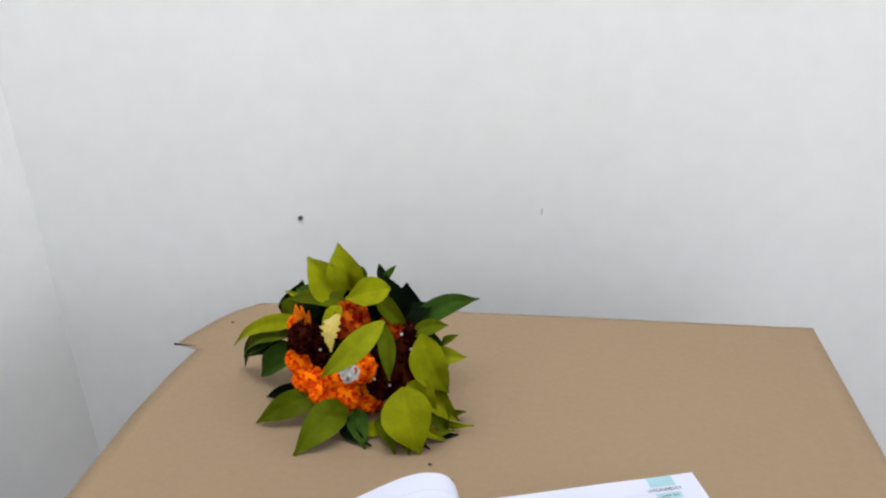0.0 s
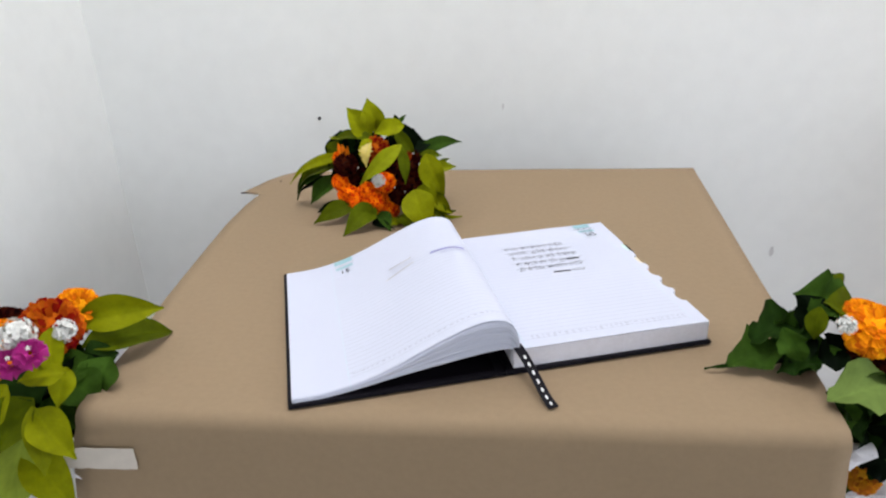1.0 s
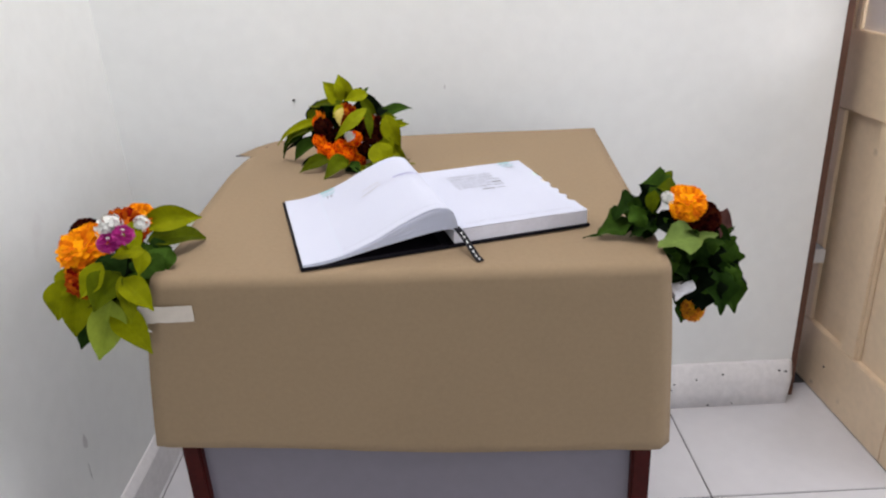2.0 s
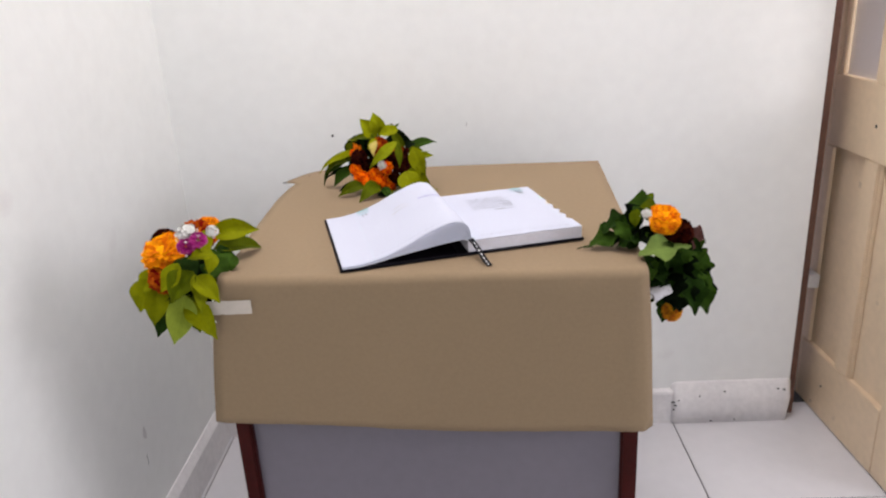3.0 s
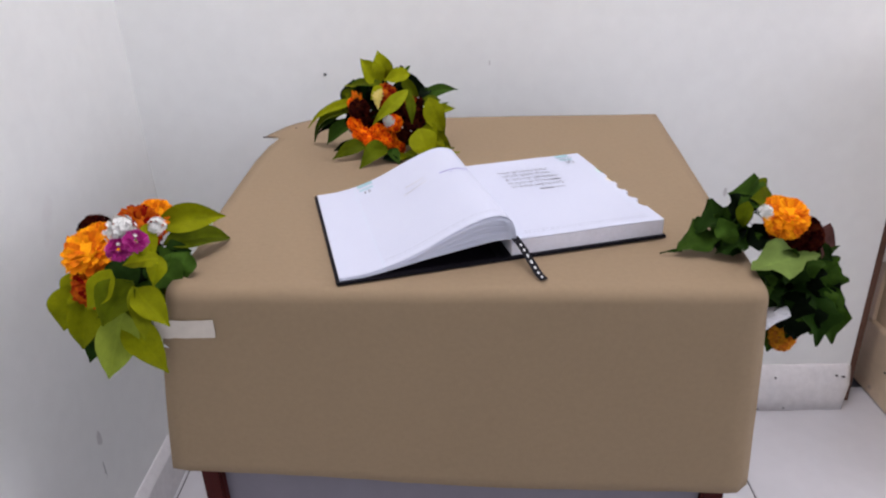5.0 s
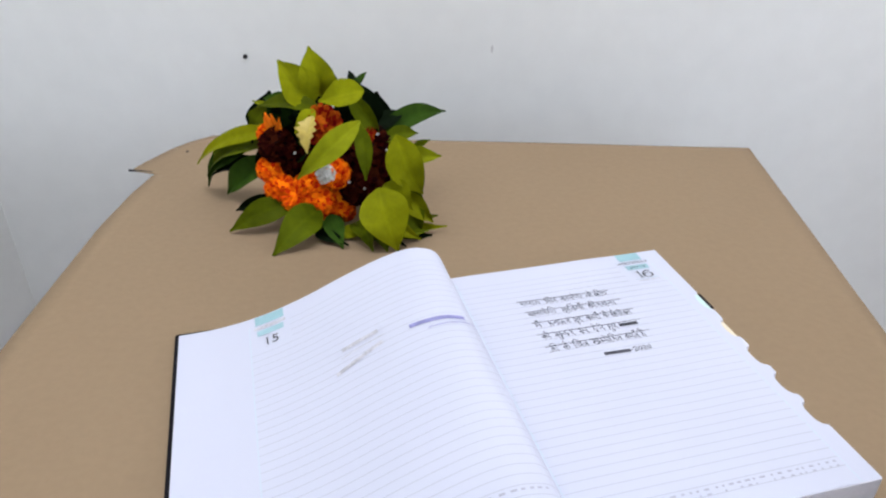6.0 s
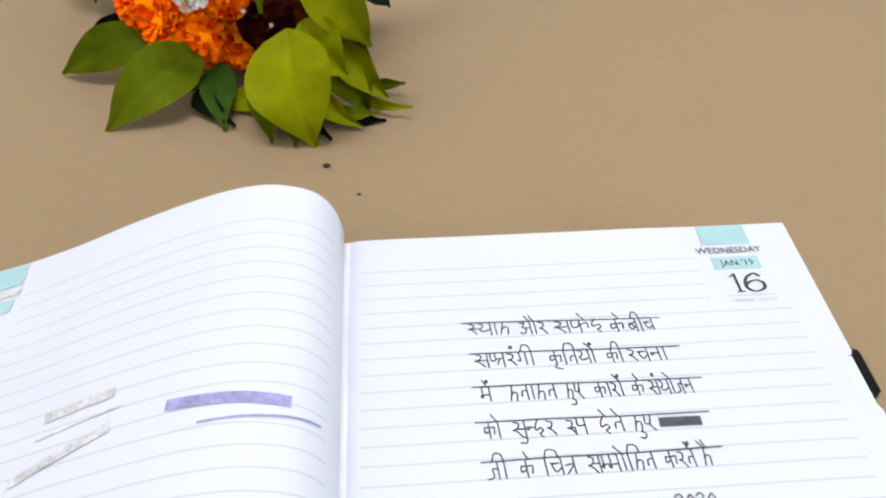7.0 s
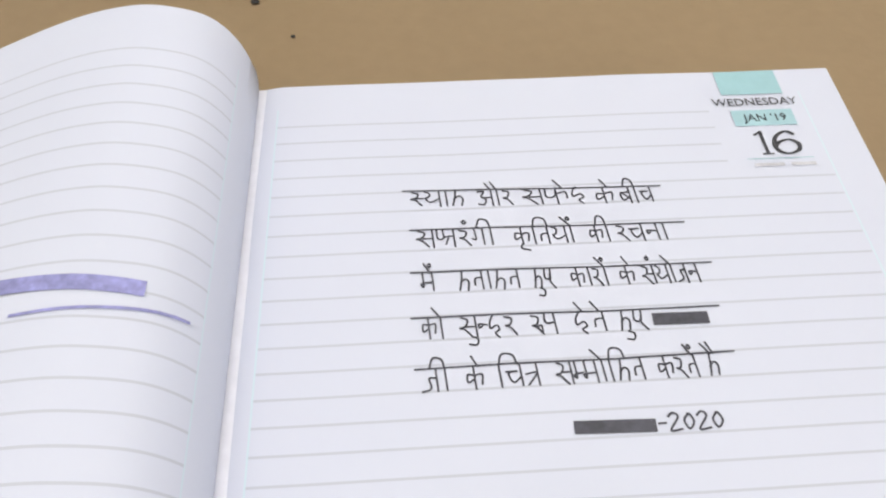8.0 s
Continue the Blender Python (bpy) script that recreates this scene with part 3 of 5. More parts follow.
def block_outline(cuts):
    pts = [(0.004, 0.002), (0.1810, 0.0005)]
    for cv in reversed(cuts):
        for i in range(9):
            a = -math.pi / 2 + math.pi * i / 8
            pts.append((0.1810 - CUT_DEEP * max(0, math.cos(a)) ** 0.7, cv + CUT_HALF * math.sin(a)))
    pts += [(0.1810, 0.2395), (0.0075, 0.2405)]
    return pts


def prism(pts, z0, z1):
    bm = bmesh.new()
    lo = [bm.verts.new((x, y, z0)) for x, y in pts]
    hi = [bm.verts.new((x, y, z1)) for x, y in pts]
    bm.faces.new(hi)
    bm.faces.new(list(reversed(lo)))
    for i in range(len(pts)):
        j = (i + 1) % len(pts)
        bm.faces.new((lo[i], lo[j], hi[j], hi[i]))
    return bm


part("page_block", prism(block_outline([]), ZB, CUT_FLOOR[-1]), EDGES, diary, "thick block of white leaves")
for k in range(5):
    top_z = CUT_FLOOR[k - 1] if k else ZT
    part("cut_leaves", prism(block_outline(CUTS[k:]), CUT_FLOOR[k] + 0.0001, top_z), EDGES, diary)
for k, cv in enumerate(CUTS):
    part("index_tab", boxed(0.1762, 0.1809, cv - CUT_HALF * 0.93, cv + CUT_HALF * 0.93, CUT_FLOOR[k] - 0.0006, CUT_FLOOR[k] + 0.0004), TAB_COLOURS[k % 4], diary, "pale coloured index tab")


def uv_page(ob, fn):
    me = ob.data
    lay = me.uv_layers.new(name="UVMap")
    for lp in me.loops:
        lay.data[lp.index].uv = fn[lp.vertex_index]


def right_z(u, v):
    # the top leaf dips into the gutter and sags a little towards the fore edge
    return 0.0221 - 0.0035 * math.exp(-((u - 0.005) / 0.005) ** 2) - 0.0006 * (u / 0.18) ** 2 + 0.0004 * noise.noise(Vector((u * 30, v * 12, 2)))


rows, uvs = [], []
for j in range(121):
    v = 0.001 + 0.2395 * j / 120
    cut = 0.0
    for cv in CUTS:
        if abs(v - cv) < CUT_HALF:
            cut = CUT_DEEP * (1 - ((v - cv) / CUT_HALF) ** 2) ** 0.35
    u1 = 0.1815 - cut
    row = []
    for i in range(41):
        u = 0.0040 + 0.003 * (j / 120) + (u1 - 0.0040 - 0.003 * (j / 120)) * i / 40
        row.append((u, v, right_z(u, v)))
        uvs.append((u, v))
    rows.append(row)
right_page = part("right_page", sheet(rows), PAGE, diary, "white ruled page with handwriting and a teal date tab", smooth=True)
uv_page(right_page, uvs)

# the turned leaves, arched up from the gutter
prof_top = smooth_path([(u, 0, z) for u, z in PROFILE], 6)
prof_low = smooth_path([(u, 0, z) for u, z in UNDER], 6)
LEN = [0.0]
for a, b in zip(prof_top, prof_top[1:]):
    LEN.append(LEN[-1] + (b - a).length)


def left_point(s, v, lift=0.0):
    # s: metres along the arched page from the gutter
    for k in range(len(LEN) - 1):
        if s <= LEN[k + 1] or k == len(LEN) - 2:
            f = (s - LEN[k]) / (LEN[k + 1] - LEN[k])
            p = prof_top[k].lerp(prof_top[k + 1], f)
            d = prof_top[k + 1] - prof_top[k]
            n = Vector((d.z, 0, -d.x)).normalized()
            p = p + n * lift
            return Vector((p.x, v, p.z - Z0))


NL = 17
for k in range(NL):
    g = (k / (NL - 1)) ** 1.15
    rows, uvs = [], []
    wob = random.uniform(-0.0012, 0.0012)
    for j in range(13):
        v = 0.0015 + wob * 0.6 + (0.2392 - wob * 0.3) * j / 12
        row = []
        for i, (a, b) in enumerate(zip(prof_top, prof_low)):
            p = a.lerp(b, g)
            fan = 0.0 if k == 0 else -0.0012 + 0.0005 * noise.noise(Vector((p.x * 25, k * 1.7, v * 6)))
            row.append((p.x + (0.0015 * (k % 3) if i == len(prof_top) - 1 else 0), v, p.z - Z0 + fan + 0.0006 * (1 - g)))
            uvs.append((LEN[i], v))
        rows.append(row)
    o = part("left_page" if k == 0 else "turned_leaf", sheet(rows), PAGE, diary, "white ruled page arched up at the gutter" if k == 0 else "", smooth=True)
    uv_page(o, uvs)
    if k == 0:
        left_page = o
    else:
        md = o.modifiers.new("thickness", "SOLIDIFY")
        md.thickness, md.offset = 0.0010, 0


# ---- writing on the pages ----
def ribbon_mesh(bm, pts, width, put):
    for i in range(len(pts) - 1):
        a, b = Vector(pts[i]), Vector(pts[i + 1])
        d = (b - a)
        if d.length < 1e-6:
            continue
        d.normalize()
        n = Vector((-d.y, d.x)) * width / 2
        e = d * width * 0.3
        q = [a - e + n, a - e - n, b + e - n, b + e + n]
        bm.faces.new([bm.verts.new(put(p.x, p.y)) for p in q])


def on_right(u, v):
    return Vector((u, v, right_z(u, v) + 0.00025))


GLYPH = {
    "स": (0.85, "0.15,-.05 .42,-.18 .3,-.45 .05,-.55 .25,-.62 .55,-1;.3,-.5 .75,-.5;.75,0 .75,-1"),
    "स्": (0.6, ".12,-.08 .4,-.2 .3,-.45 .05,-.55 .25,-.6 .5,-.95;.3,-.5 .6,-.5"),
    "य": (0.85, ".1,-.05 .32,-.2 .25,-.45 .1,-.5 .3,-.75 .75,-.55;.75,0 .75,-1"),
    "ा": (0.35, ".2,0 .2,-1"),
    "ह": (0.75, ".32,0 .24,-.5 .1,-1;.17,-.62 .42,-.42 .58,-.58 .5,-1.02"),
    "औ": (1.25, ".05,-.1 .38,-.1 .2,-.4 .42,-.6 .3,-.9 .0,-.85;.25,-.45 .75,-.45;.75,0 .75,-1;1.05,0 1.05,-1;.5,.45 .75,0;.8,.5 1.05,0"),
    "र": (0.6, ".1,-.1 .4,-.2 .3,-.5 .1,-.55 .3,-.65 .52,-1"),
    "फ": (1.0, ".1,0 .1,-.55 .4,-.55 .5,-.1;.5,0 .5,-1;.5,-.4 .85,-.3 .88,-.7"),
    "े": (0.0, "-.5,.5 -.25,0"),
    "ै": (0.0, "-.7,.5 -.35,0;-.4,.55 -.2,0"),
    "द": (0.7, ".3,0 .13,-.3 .12,-.62 .4,-.48 .5,-.7 .3,-.85 .45,-1.08"),
    "क": (0.9, ".42,0 .42,-1;.42,-.4 .12,-.35 .1,-.7 .42,-.55;.42,-.4 .78,-.35 .72,-.8"),
    "ब": (0.75, ".6,0 .6,-1;.6,-.3 .12,-.4 .2,-.8 .6,-.6;.15,-.35 .55,-.75"),
    "ी": (0.4, ".2,0 .2,-1;.2,0 .12,.42 -.2,.5 -.4,0"),
    "च": (0.8, ".05,-.3 .5,-.3 .15,-.38 .3,-.8 .65,-.55;.65,0 .65,-1"),
    "प्त": (0.95, ".1,0 .1,-.5 .35,-.5 .35,0;.35,-.45 .8,-.4;.6,-.42 .42,-.9;.8,0 .8,-1"),
    "ं": (0.0, "-.32,.38 -.22,.48 -.15,.36 -.24,.28 -.32,.38"),
    "ग": (0.65, ".15,0 .18,-.65 .02,-.6;.5,0 .5,-1"),
    "ृ": (0.0, "-.5,-.95 -.62,-1.2 -.2,-1.35"),
    "ि": (0.35, ".15,0 .15,-1;.15,0 .35,.5 .8,.45 .9,0"),
    "त": (0.65, ".5,0 .5,-1;.5,-.4 .18,-.45 .12,-.8"),
    "ो": (0.4, ".2,0 .2,-1;-.2,.5 .2,0"),
    "न": (0.7, ".55,0 .55,-1;.55,-.45 .1,-.4 .1,-.58 .22,-.5"),
    "न्": (0.4, ".4,-.45 .05,-.4 .05,-.58 .18,-.5"),
    "म": (0.75, ".12,0 .12,-.75 .0,-.65 .15,-.58 .6,-.55;.6,0 .6,-1"),
    "म्": (0.45, ".12,0 .12,-.7 .0,-.62 .15,-.55 .45,-.5"),
    "ु": (0.0, "-.35,-1 -.1,-1.15 -.2,-1.42 -.5,-1.38"),
    "ू": (0.0, "-.35,-.65 -.12,-.55 -.1,-.85"),
    "ए": (0.7, ".14,-.05 .08,-.52 .32,-.58 .46,-.25;.5,0 .42,-.5 .36,-.66 .62,-1.05"),
    "ज": (0.75, ".6,0 .6,-1;.6,-.4 .32,-.4 .35,-.85 .0,-1"),
    "प": (0.65, ".1,0 .1,-.5 .5,-.5;.5,0 .5,-1"),
    "त्र": (0.65, ".05,-.45 .5,-.4 .08,-.95;.52,0 .52,-1"),
    "2": (0.55, ".05,-.15 .25,.05 .42,-.2 .05,-.9 .5,-.85"),
    "0": (0.5, ".25,-.05 .06,-.4 .2,-.85 .42,-.5 .32,-.08 .22,-.05"),
    "-": (0.4, ".05,-.5 .35,-.48"),
}
LINES = [
    ((0.0507, 0.1985), (0.1169, 0.1966), [(["स्", "य", "ा", "ह"], .015, .242), (["औ", "र"], .287, .431), (["स", "फ", "े", "द"], .464, .734), (["क", "े"], .76, .843), (["ब", "ी", "च"], .858, 1.0)]),
    ((0.0522, 0.1855), (0.1203, 0.1843), [(["स", "प्त", "र", "ं", "ग", "ी"], .007, .311), (["क", "ृ", "ि", "त", "य", "ो", "ं"], .376, .612), (["क", "ी"], .662, .747), (["र", "च", "न", "ा"], .765, .965)]),
    ((0.0520, 0.1725), (0.1239, 0.1715), [(["म", "े", "ं"], .021, .072), (["ह", "त", "ा", "ह", "त"], .143, .364), (["ह", "ु", "ए"], .401, .481), (["क", "ा", "र", "ो", "ं"], .534, .67), (["क", "े"], .704, .762), (["स", "ं", "य", "ो", "ज", "न"], .782, .986)]),
    ((0.0516, 0.1597), (0.1224, 0.1590), [(["क", "ो"], .02, .10), (["स", "ु", "न्", "द", "र"], .145, .34), (["र", "ू", "प"], .383, .48), (["द", "े", "त", "े"], .53, .647), (["ह", "ु", "ए"], .678, .781), (None, .816, .98)]),
    ((0.0519, 0.1464), (0.1226, 0.1468), [(["ज", "ी"], .007, .103), (["क", "े"], .149, .212), (["ि", "च", "त्र"], .249, .392), (["स", "म्", "म", "ो", "ि", "ह", "त"], .438, .733), (["क", "र", "त", "े", "ं"], .772, .909), (["ह", "ै"], .932, .982)]),
]
HH = 0.0054
for (u0, v0), (u1, v1), words in LINES:
    bm = bmesh.new()
    o, ax = Vector((u0, v0)), Vector((u1 - u0, v1 - v0))
    ribbon_mesh(bm, [o - ax * 0.01 + Vector((0, 0.0001)), o + ax * 0.3 + Vector((0, 0.0003)), o + ax * 0.65, o + ax * 1.04 + Vector((0, 0.0003))], 0.00046, on_right)
    for glyphs, f0, f1 in words:
        p0 = o + ax * f0
        if glyphs is None:
            ribbon_mesh(bm, [p0 + Vector((0, -HH * 0.5)), o + ax * f1 + Vector((0, -HH * 0.5))], HH * 0.6, on_right)
            continue
        total = sum(GLYPH[g][0] for g in glyphs)
        sx = ax.length * (f1 - f0) / total
        x = 0.0
        for g in glyphs:
            for st in GLYPH[g][1].split(";"):
                pts = [tuple(float(c) for c in q.split(",")) for q in st.split()]
                jit = random.uniform(-0.04, 0.04)
                path = [(p0.x + (x + px) * sx + py * 0.0004 * -1, p0.y + (py + jit * (py < -0.2)) * HH, 0) for px, py in pts]
                if len(path) > 2:
                    path = smooth_path(path, 4)
                ribbon_mesh(bm, [(q[0], q[1]) for q in path], 0.00047, on_right)
            x += GLYPH[g][0]
    part("handwriting", bm, INK, right_page, "handwritten line in dark ink")
# signature line: a bar for the name, then the year
bm = bmesh.new()
ribbon_mesh(bm, [(0.0862, 0.1308), (0.1025, 0.1304)], 0.0030, on_right)
x = 0.1036
for g in ("-", "2", "0", "2", "0"):
    for st in GLYPH[g][1].split(";"):
        pts = [tuple(float(c) for c in q.split(",")) for q in st.split()]
        path = [(x + px * 0.0058, 0.1328 + py * 0.0042, 0) for px, py in pts]
        if len(path) > 2:
            path = smooth_path(path, 4)
        ribbon_mesh(bm, [(q[0], q[1]) for q in path], 0.0005, on_right)
    x += GLYPH[g][0] * 0.0061
part("handwriting", bm, INK, right_page, "handwritten date in dark ink")


def on_left(s, v):
    return left_point(s, v, 0.0009)


def patch(bm, u0, u1, v0, v1, put, n=6, lift=0.0):
    for i in range(n):
        a, b = u0 + (u1 - u0) * i / n, u0 + (u1 - u0) * (i + 1) / n
        bm.faces.new([bm.verts.new(put(x, y) + Vector((0, 0, lift))) for x, y in ((a, v0), (b, v0), (b, v1), (a, v1))])
    return bm


def printed(text, size, u, v, put, parent, mat=PRINT, wide=1.0):
    cu = bpy.data.curves.new("print", "FONT")
    cu.body, cu.size, cu.align_x = text, size, "CENTER"
    cu.resolution_u = 3
    ob = bpy.data.objects.new("print", cu)
    me = bpy.data.meshes.new_from_object(ob)
    bpy.data.objects.remove(ob)
    bm = bmesh.new()
    bm.from_mesh(me)
    bpy.data.meshes.remove(me)
    for w in bm.verts:
        w.co = put(u + w.co.x * wide, v + w.co.y) + Vector((0, 0, 0.0002))
    return part("printed_text", bm, mat, parent, text.lower())


part("date_tab", patch(bmesh.new(), 0.1458, 0.1645, 0.2303, 0.2402, on_right), TEAL, right_page, "pale teal printed tab")
part("date_tab", patch(bmesh.new(), 0.1466, 0.1648, 0.2175, 0.2238, on_right), TEAL_LIGHT, right_page, "pale teal printed tab")
printed("WEDNESDAY", 0.0042, 0.1548, 0.2256, on_right, right_page)
printed("JAN '19", 0.0040, 0.1560, 0.2192, on_right, right_page)
bm = bmesh.new()
ribbon_mesh(bm, [(0.1508, 0.2139), (0.1526, 0.2150)], 0.0006, on_right)
ribbon_mesh(bm, [(0.1527, 0.2151), (0.1527, 0.2068)], 0.0010, on_right)
ribbon_mesh(bm, [(0.1513, 0.2067), (0.1542, 0.2067)], 0.0005, on_right)
six = smooth_path([(0.1620, 0.2138, 0), (0.1600, 0.2150, 0), (0.1568, 0.2131, 0), (0.1555, 0.2098, 0), (0.1564, 0.2074, 0), (0.1589, 0.2066, 0), (0.1619, 0.2079, 0), (0.1624, 0.2103, 0), (0.1602, 0.2118, 0), (0.1572, 0.2110, 0), (0.1557, 0.2095, 0)], 4)
for k in range(len(six) - 1):
    thick = 0.0005 + 0.0008 * abs((six[k + 1] - six[k]).normalized().y)
    ribbon_mesh(bm, [(six[k].x, six[k].y), (six[k + 1].x, six[k + 1].y)], thick, on_right)
part("printed_text", bm, PRINT, right_page, "printed 16")
bm = patch(bmesh.new(), 0.1462, 0.1650, 0.20485, 0.20515, on_right)
part("rule", bm, TEAL, right_page)
bm = bmesh.new()
for a, b in ((0.1475, 0.1560), (0.1580, 0.1650)):
    patch(bm, a, b, 0.2022, 0.2033, on_right)
part("small_print", bm, GREY_INK, right_page, "small unreadable print")

# rows of tiny print along the foot of both pages
bm = bmesh.new()
u = 0.024
while u < 0.165:
    w = random.uniform(0.0012, 0.0034)
    patch(bm, u, u + w, 0.0165, 0.0178, on_right, 1)
    if random.random() < 0.8:
        patch(bm, u, u + w * 0.8, 0.0135, 0.0146, on_right, 1)
    u += w + random.uniform(0.0016, 0.0036)
part("small_print", bm, FAINT, right_page, "small unreadable print")
bm = bmesh.new()
u = 0.030
while u < 0.165:
    w = random.uniform(0.0012, 0.0034)
    patch(bm, u, u + w, 0.0165, 0.0178, lambda a, b: left_point(a, b, 0.0009), 1)
    u += w + random.uniform(0.0016, 0.0036)
part("small_print", bm, FAINT, left_page, "small unreadable print")

# left page: date tab, number and signature bars


def s_of(u):
    return min(LEN[k] + (prof_top[k].x - u) / max(1e-6, prof_top[k].x - prof_top[k + 1].x) * (LEN[k + 1] - LEN[k]) for k in range(len(LEN) - 1) if prof_top[k].x >= u >= prof_top[k + 1].x)


sa, sb = s_of(-0.109), s_of(-0.129)
part("date_tab", patch(bmesh.new(), sa, sb, 0.2300, 0.2400, on_left), TEAL, left_page, "pale teal printed tab")
part("date_tab", patch(bmesh.new(), sa + 0.001, sb - 0.001, 0.2175, 0.2235, on_left), TEAL_LIGHT, left_page, "pale teal printed tab")
part("small_print", patch(bmesh.new(), sa - 0.001, sb + 0.001, 0.2252, 0.2280, on_left), GREY_INK, left_page, "small unreadable print")
cu_s = (sa + sb) / 2
printed("15", 0.0115, -cu_s, 0.2055, lambda a, b: left_point(-a, b, 0.0009), left_page)
SIGNATURES = [
    (-0.002, 0.1545, -0.036, 0.1562, 0.0036, BLUE_INK),
    (0.005, 0.1502, -0.026, 0.1487, 0.0007, BLUE_INK),
    (-0.054, 0.1660, -0.077, 0.1645, 0.0034, GREY_INK),
    (-0.051, 0.1605, -0.078, 0.1575, 0.0006, GREY_INK),
    (-0.053, 0.1545, -0.083, 0.1455, 0.0032, GREY_INK),
]
for u0, v0, u1, v1, w, mt in SIGNATURES:
    s0, s1 = s_of(u0), s_of(u1)
    along = Vector((s1 - s0, v1 - v0)).normalized()
    across = Vector((-along.y, along.x)) * w / 2
    n = 10
    cells = [[(s0 + (s1 - s0) * k / n + across.x * e, v0 + (v1 - v0) * k / n + across.y * e) for e in (-1, 1)] for k in range(n + 1)]
    bm = sheet([[tuple(on_left(*c)) for c in row] for row in cells])
    part("signature_bar", bm, mt, left_page, "plain ink bar")

# ribbon bookmark hanging out of the gutter over the block's lower edge
bend = [(0.0040, 0.030, 0.0212), (0.0066, 0.010, 0.0225), (0.0080, 0.0015, 0.0228), (0.0100, -0.010, 0.0198), (0.0121, -0.022, 0.0148), (0.0143, -0.035, 0.0088), (0.0163, -0.046, 0.0038), (0.0186, -0.0565, 0.0012)]
path = smooth_path(bend, 5)
rows = []
for p in path:
    rows.append([p + Vector((s * 0.0042, s * 0.0009, 0.0004)) for s in (-1, -0.5, 0.5, 1)])
marker = part("ribbon_bookmark", sheet([[tuple(q) for q in r] for r in rows]), RIBBON, diary, "black ribbon bookmark with white marks")
marker.modifiers.new("thickness", "SOLIDIFY").thickness = 0.0006
for i in range(14, len(path) - 2, 3):
    p, q = path[i], path[min(i + 2, len(path) - 1)]
    d = (q - p).normalized()
    n = Vector((d.y, -d.x, 0)).normalized() * 0.0011
    up = Vector((0, -0.0004, 0.0011))
    bm = bmesh.new()
    bm.faces.new([bm.verts.new(x + up) for x in (p, p + (q - p) * 0.3 + n, p + (q - p) * 0.75 + n * 0.8, q - (q - p) * 0.1, p + (q - p) * 0.6 - n * 0.9, p + (q - p) * 0.2 - n)])
    part("mark", bm, RIBBON_MARK, marker)
bm = boxed(0.1812, 0.1885, 0.165, 0.184, 0.0030, 0.0170, 0.0015)
part("elastic_loop", bm, COVER, diary, "black elastic loop at the cover's edge")

# ---- bouquets ----
EYE_HINT = Vector((0.08, -0.60, 1.75))


def leaf(owner, base, tip, width, colour, twist=0.0, curl=0.2):
    o = owner.location
    b, t = Vector(base), Vector(tip)
    ax = (t - b)
    L = ax.length
    ax.normalize()
    # a leaf a little longer than its shown span, bowed along its length
    face = (EYE_HINT - (b + t) / 2).normalized()
    side = ax.cross(face).normalized()
    nrm = side.cross(ax).normalized()
    rot = Matrix.Rotation(twist + random.uniform(-0.25, 0.25), 3, ax)
    side, nrm = rot @ side, rot @ nrm
    bow = L * curl * random.uniform(0.4, 1.5)
    fold = random.uniform(0.12, 0.55)
    hook = random.uniform(-1, 4.5)
    sway = random.uniform(-0.06, 0.06)
    wav = random.uniform(0, 6)
    wilted = owner is right_bouquet and colour in ("dark", "black", "dark2", "plum", "sage")
    rows = []
    n, m = 12, 6
    for i in range(n + 1):
        f = i / n
        shape = (max(0.0, math.sin(math.pi * f ** 0.80))) ** 0.9 * (1 - 0.22 * f) * 1.12
        if f > 0.8:
            shape *= 1 - ((f - 0.8) / 0.2) ** 2 * 0.45
        if colour == "pale":
            shape *= 1 + 0.28 * math.sin(f * 34)
        if wilted:
            shape *= 1 + 0.16 * math.sin(f * 15 + wav * 3) + 0.08 * math.sin(f * 31 + wav)
        hw = max(width / 2 * shape, 0.0009)
        c = b + ax * L * f + nrm * (bow * math.sin(math.pi * f) * 0.6 - 0.10 * L * max(0, f - 0.7) ** 1.5 * hook) + side * sway * L * math.sin(math.pi * f)
        row = []
        for j in range(m + 1):
            s = j / m * 2 - 1
            lift = abs(s) ** 1.3 * hw * fold - 0.0011 * (1 - min(1, abs(s) * 3))
            ripple = (0.42 if wilted else 0.12) * hw * math.sin(f * 11 + s * 2 + wav) * abs(s)
            row.append(c + side * hw * s + nrm * (lift + ripple) - o)
        rows.append(row)
    ob = part("leaf", sheet([[tuple(p) for p in r] for r in rows]), LEAF[colour], owner, smooth=True)
    uv_page(ob, [(j / m * 2 - 1, i / n) for i in range(n + 1) for j in range(m + 1)])


def petal_into(bm, c, out, up, length, width):
    side = out.cross(up)
    if side.length < 1e-4:
        side = out.orthogonal()
    side.normalize()
    rows = []
    for i in range(4):
        f = i / 3
        w = width * (0.35 + 0.65 * f) * (1.0 if i < 3 else 0.85)
        mid = c + out * length * f + up * length * 0.25 * f * f
        rows.append([mid + side * w * s / 2 + up * (0.12 * width * (1 - s * s)) * f + out * (random.uniform(-0.12, 0.06) * length if i == 3 else 0) for s in (-1, -0.33, 0.33, 1)])
    vs = [[bm.verts.new(p) for p in r] for r in rows]
    for a, b in zip(vs, vs[1:]):
        for k in range(3):
            bm.faces.new((a[k], a[k + 1], b[k + 1], b[k]))


